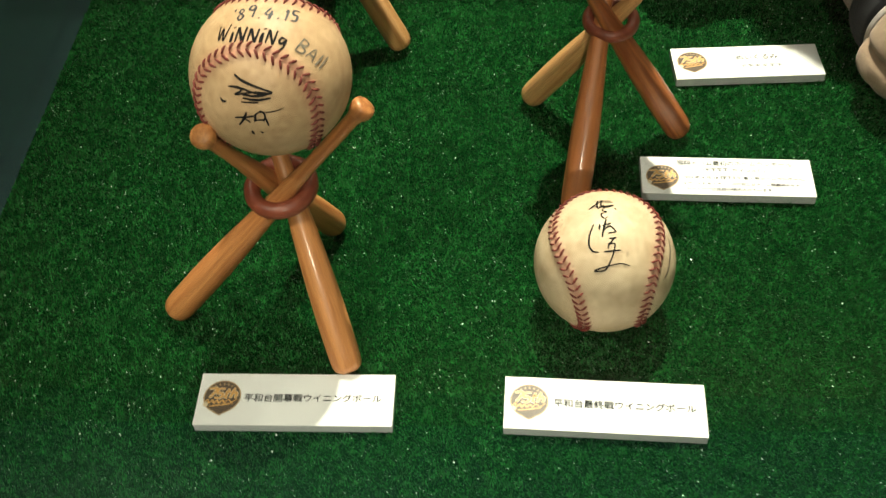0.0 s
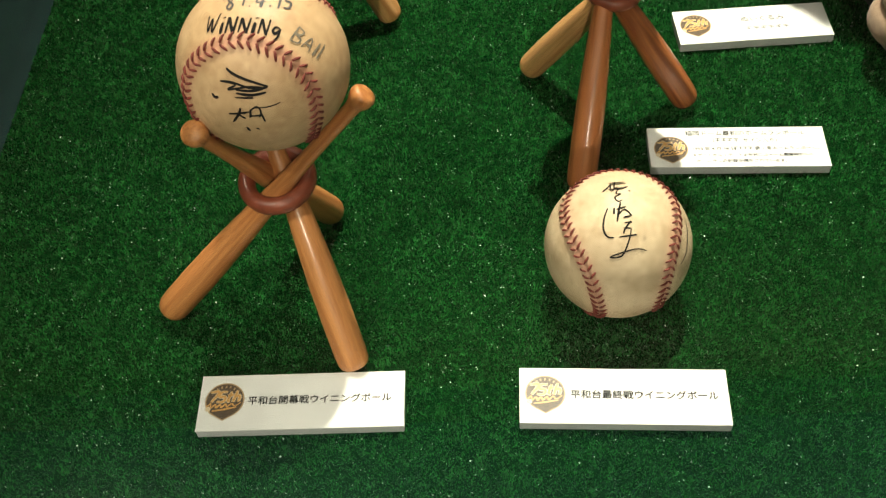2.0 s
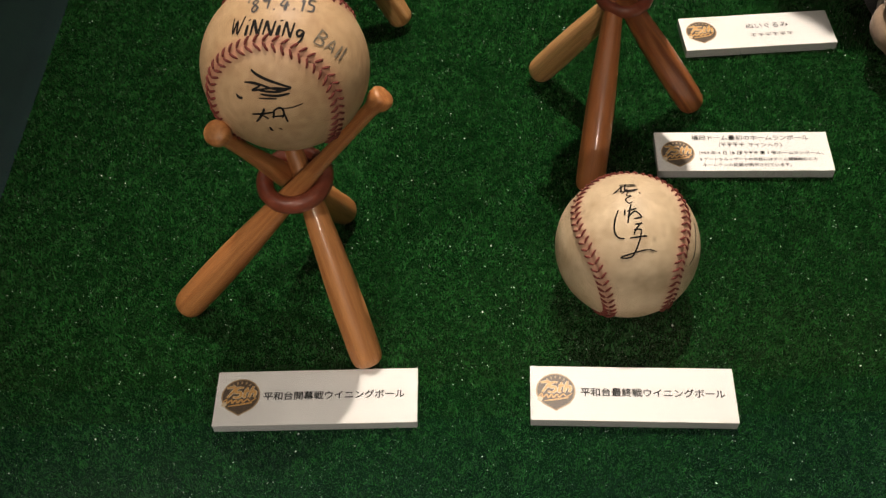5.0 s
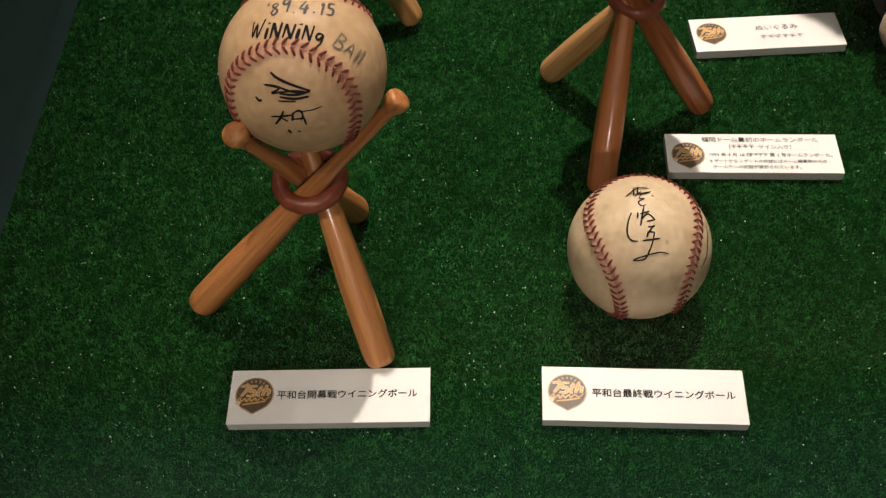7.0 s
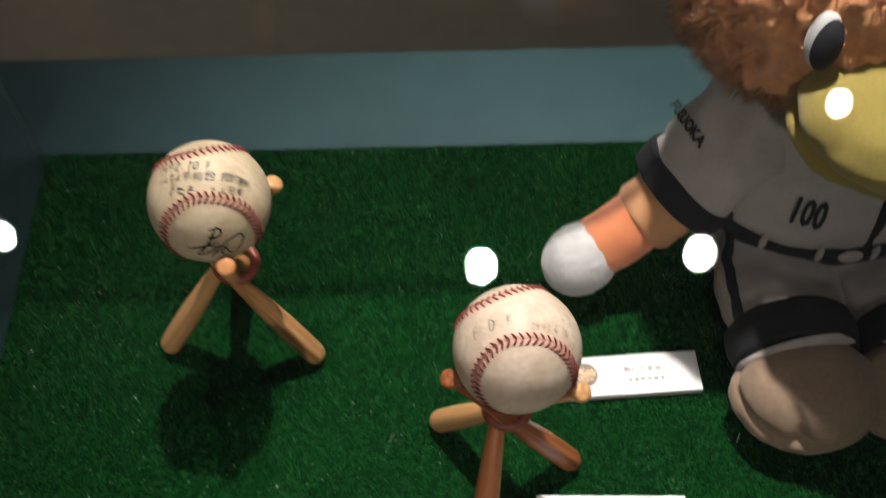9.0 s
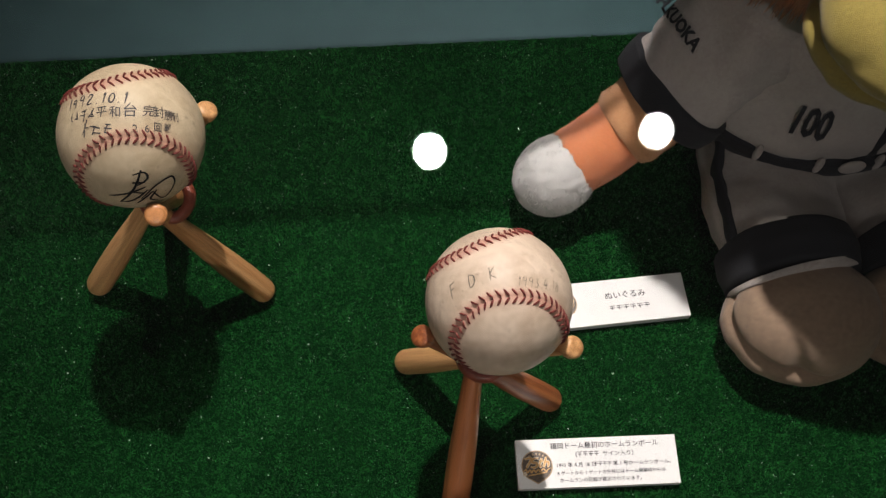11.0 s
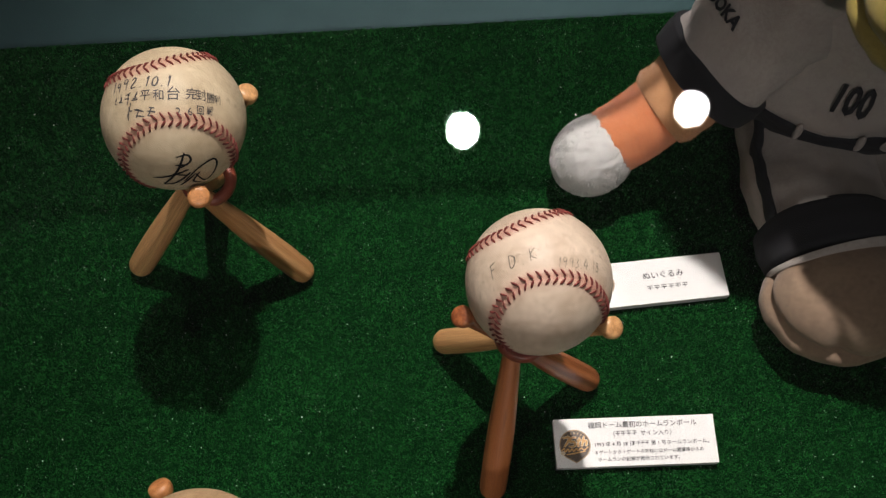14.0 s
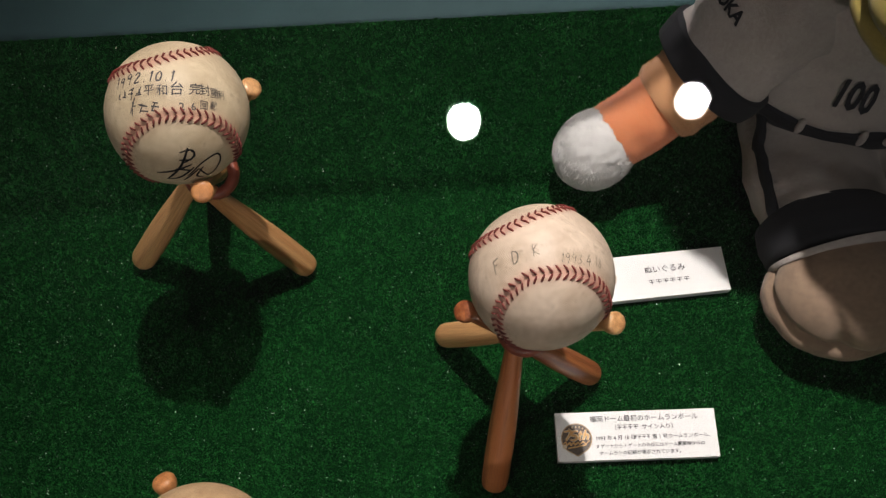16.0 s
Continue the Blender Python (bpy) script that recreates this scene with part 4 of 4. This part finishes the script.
for s in (-1, 1):
    mx = lambda x: TX + s * (TX - x)
    # sleeve, cuff, arm and paw
    toy_loft(way_stations([(mx(0.428), 0.388, 0.182), (mx(0.408), 0.383, 0.163), (mx(0.3890), 0.375, 0.135), (mx(0.3720), 0.3685, 0.109), (mx(0.3600), 0.3640, 0.091)],
                          [(0.028, 0.026), (0.036, 0.033), (0.040, 0.034), (0.0385, 0.031), (0.0375, 0.030)]), GREY, 48, 0.0058, 38, 3.0)
    toy_loft(way_stations([(mx(0.3612), 0.3641, 0.0930), (mx(0.3558), 0.3619, 0.0858), (mx(0.3500), 0.3595, 0.0782)], [(0.0425, 0.0350), (0.0425, 0.0348), (0.0408, 0.0332)]), BLACK, 48, 0.0012, 45)
    toy_loft(way_stations([(mx(0.3560), 0.3620, 0.086), (mx(0.3430), 0.3568, 0.072), (mx(0.3300), 0.3515, 0.0615), (mx(0.3255), 0.3497, 0.0585)],
                          [(0.0260, 0.0225), (0.0280, 0.0245), (0.0280, 0.0245), (0.0252, 0.0225)]), TAN, 44, 0.0015, 60)
    toy_loft(way_stations([(mx(0.3320), 0.3525, 0.0625), (mx(0.3140), 0.3455, 0.0510), (mx(0.2955), 0.3380, 0.0412)], [(0.0240, 0.0215), (0.0238, 0.0215), (0.0228, 0.0212)]), ORANGE, 44, 0.0012, 70)
    toy_ball((mx(PAW.x), PAW.y, PAW.z), PAW_R, WHITE, 0.0011, 240, (0, s * 30, s * -25), 5)
    # leg, stripe, sock and shoe
    toy_loft(way_stations([(mx(0.4405), 0.362, 0.029), (mx(0.4285), 0.318, 0.028), (mx(0.4260), 0.285, 0.033), (mx(0.4255), 0.264, 0.037)],
                          [(0.052, 0.027), (0.047, 0.0275), (0.0435, 0.034), (0.042, 0.0385)]), GREY, 52, 0.0046, 48, 7.0)
    toy_loft(way_stations([(mx(0.4255), 0.2655, 0.037), (mx(0.4255), 0.255, 0.039), (mx(0.4260), 0.243, 0.039)], [(0.0450, 0.0405), (0.0460, 0.0420), (0.0435, 0.0400)]), BLACK, 52, 0.0012, 45)
    stripe = [(mx(0.3955), 0.345, 0.0500), (mx(0.3895), 0.322, 0.0455), (mx(0.3885), 0.295, 0.0490), (mx(0.3875), 0.268, 0.0530)]
    toy_loft(way_stations(stripe, [(0.0036, 0.006)] * 4), BLACK, 12, 0.0015, 90)
    toy_ball((mx(0.4290), 0.2190, 0.0365), (0.0500, 0.0400, 0.0365), SHOE, 0.0022, 34, (0, 0, 0), 6, lambda n: shoe_form(V((n.x * -s, n.y, n.z))).reflect(V((1, 0, 0))) if s > 0 else shoe_form(n))
    toy_loft(way_stations([(mx(0.4260), 0.2455, 0.0392), (mx(0.4265), 0.2420, 0.0388)], [(0.0425, 0.0400), (0.0420, 0.0392)]), GREY, 44, 0.0006, 60)
# jersey front: placket
toy_loft(way_stations([(TX + 0.012, 0.3155, 0.072), (TX + 0.012, 0.3150, 0.098), (TX + 0.012, 0.3225, 0.13), (TX + 0.012, 0.3365, 0.165)], [(0.0035, 0.002)] * 4), BLACK, 10)
# head with fur, muzzle and eyes
HEAD, HEAD_R = V((0.467, 0.382, 0.257)), V((0.140, 0.078, 0.084))
toy_ball(HEAD, HEAD_R, FUR, 0.009, 90, (0, 0, 0), 6)
toy_ball((0.460, 0.296, 0.2440), (0.080, 0.056, 0.0275), YELLOW, 0.002, 50, (14, 0, 0), 5)
toy_ball((0.456, 0.302, 0.2250), (0.076, 0.048, 0.0190), YELLOW, 0.002, 50, (20, 0, 0), 5)
for s in (-1, 1):
    toy_ball((0.460 + s * 0.0722, 0.3180, 0.2790), (0.0090, 0.0070, 0.0165), WHITE, 0, 1, (-22, 0, s * 22), 4)
    toy_ball((0.460 + s * 0.0709, 0.3142, 0.2787), (0.0084, 0.0068, 0.0152), BLACK, 0, 1, (-22, 0, s * 22), 4)
# tufts of the fur
g = random.Random(8)
for k in range(9500):
    u, a = g.uniform(-0.9, 1), g.uniform(0, 2 * math.pi)
    n = V((math.sqrt(1 - u * u) * math.cos(a), math.sqrt(1 - u * u) * math.sin(a), u))
    p = HEAD + V((n.x * HEAD_R.x, n.y * HEAD_R.y, n.z * HEAD_R.z))
    if n.y < -0.62 and n.z < 0.45:
        continue
    t = n.cross(V((g.uniform(-1, 1), g.uniform(-1, 1), g.uniform(-1, 1)))).normalized()
    tip = p + n * g.uniform(0.006, 0.013) + t * g.uniform(-0.006, 0.006) + V((0, 0, -0.003))
    b2 = n.cross(t)
    v = [toy_bm.verts.new(p - n * 0.004 + t * 0.0011), toy_bm.verts.new(p - n * 0.004 - t * 0.0006 + b2 * 0.0010), toy_bm.verts.new(p - n * 0.004 - t * 0.0006 - b2 * 0.0010), toy_bm.verts.new(tip)]
    for q in ((0, 1, 3), (1, 2, 3), (2, 0, 3)):
        toy_bm.faces.new([v[i] for i in q]).material_index = FUR
# short pile on the near paw
m = pose(0, 0, 0, 0, -30, 25)
for k in range(9000):
    u, a = g.uniform(-1, 1), g.uniform(0, 2 * math.pi)
    n = V((math.sqrt(1 - u * u) * math.cos(a), math.sqrt(1 - u * u) * math.sin(a), u))
    p = PAW + m @ V((n.x * PAW_R[0], n.y * PAW_R[1], n.z * PAW_R[2]))
    n = (m @ n).normalized()
    t = n.cross(V((g.uniform(-1, 1), g.uniform(-1, 1), g.uniform(-1, 1)))).normalized()
    tip = p + n * g.uniform(0.0006, 0.0014) + t * g.uniform(-0.0005, 0.0005)
    v = [toy_bm.verts.new(p - n * 0.0004 + t * 0.0003), toy_bm.verts.new(p - n * 0.0004 - t * 0.0003), toy_bm.verts.new(tip)]
    toy_bm.faces.new(v).material_index = WHITE
# shorter pile on the near arm
arm = [f for f in toy_bm.faces if f.material_index in (ORANGE, TAN) and f.calc_center_median().x < 0.36 and len(f.verts) == 4]
areas = [f.calc_area() for f in arm]
for f in g.choices(arm, areas, k=9000):
    u, v2 = g.random(), g.random()
    c = [q.co for q in f.verts]
    p = c[0].lerp(c[1], u).lerp(c[3].lerp(c[2], u), v2)
    n = (c[1] - c[0]).cross(c[3] - c[0]).normalized()
    n = n if n.dot(p - V((0.335, 0.354, 0.066))) > 0 or f.material_index == ORANGE and n.z > 0 else -n
    t = n.cross(V((g.uniform(-1, 1), g.uniform(-1, 1), g.uniform(-1, 1)))).normalized()
    tip = p + n * g.uniform(0.0005, 0.0014) + t * g.uniform(-0.0010, 0.0010)
    toy_bm.faces.new([toy_bm.verts.new(p - n * 0.0004 + t * 0.00025), toy_bm.verts.new(p - n * 0.0004 - t * 0.00025), toy_bm.verts.new(tip)]).material_index = f.material_index
# printed number and place name, laid on the cloth
toy_bm.normal_update()
toy_tree = BVHTree.FromBMesh(toy_bm)


def print_on_toy(outline, start, facing, right):
    """Lays flat lettering on the cloth: from start, against the way it faces."""
    n = V(facing).normalized()
    e1 = (V(right) - n * V(right).dot(n)).normalized()
    e2 = n.cross(e1)
    pts, faces = outline
    made = []
    for x, y in pts:
        p = V(start) + e1 * x + e2 * y
        hit = toy_tree.ray_cast(p + n * 0.1, -n, 0.2)[0]
        made.append(toy_bm.verts.new((hit if hit else p) + n * 0.0016))
    for f in faces:
        try:
            toy_bm.faces.new([made[i] for i in f]).material_index = BLACK
        except ValueError:
            pass


number = letters("100", 0.031, "CENTER", thin=0.0011)
print_on_toy(([(x * 0.52, y) for x, y in number[0]], number[1]), (0.4300, 0.317, 0.0960), (-0.25, -0.75, 0.60), (0.97, -0.22, -0.06))
print_on_toy(letters("FUKUOKA", 0.0105, thin=0.00045), (0.3450, 0.405, 0.122), (-0.45, -0.25, 0.85), (0.40, -0.90, -0.05))
toy_me = bpy.data.meshes.new("stuffed_toy")
toy_bm.to_mesh(toy_me)
toy_bm.free()
toy = part("stuffed_toy", toy_me, PLUSH)
tagged(toy, "seated stuffed toy in grey baseball uniform with orange arms", "stuffed toy")
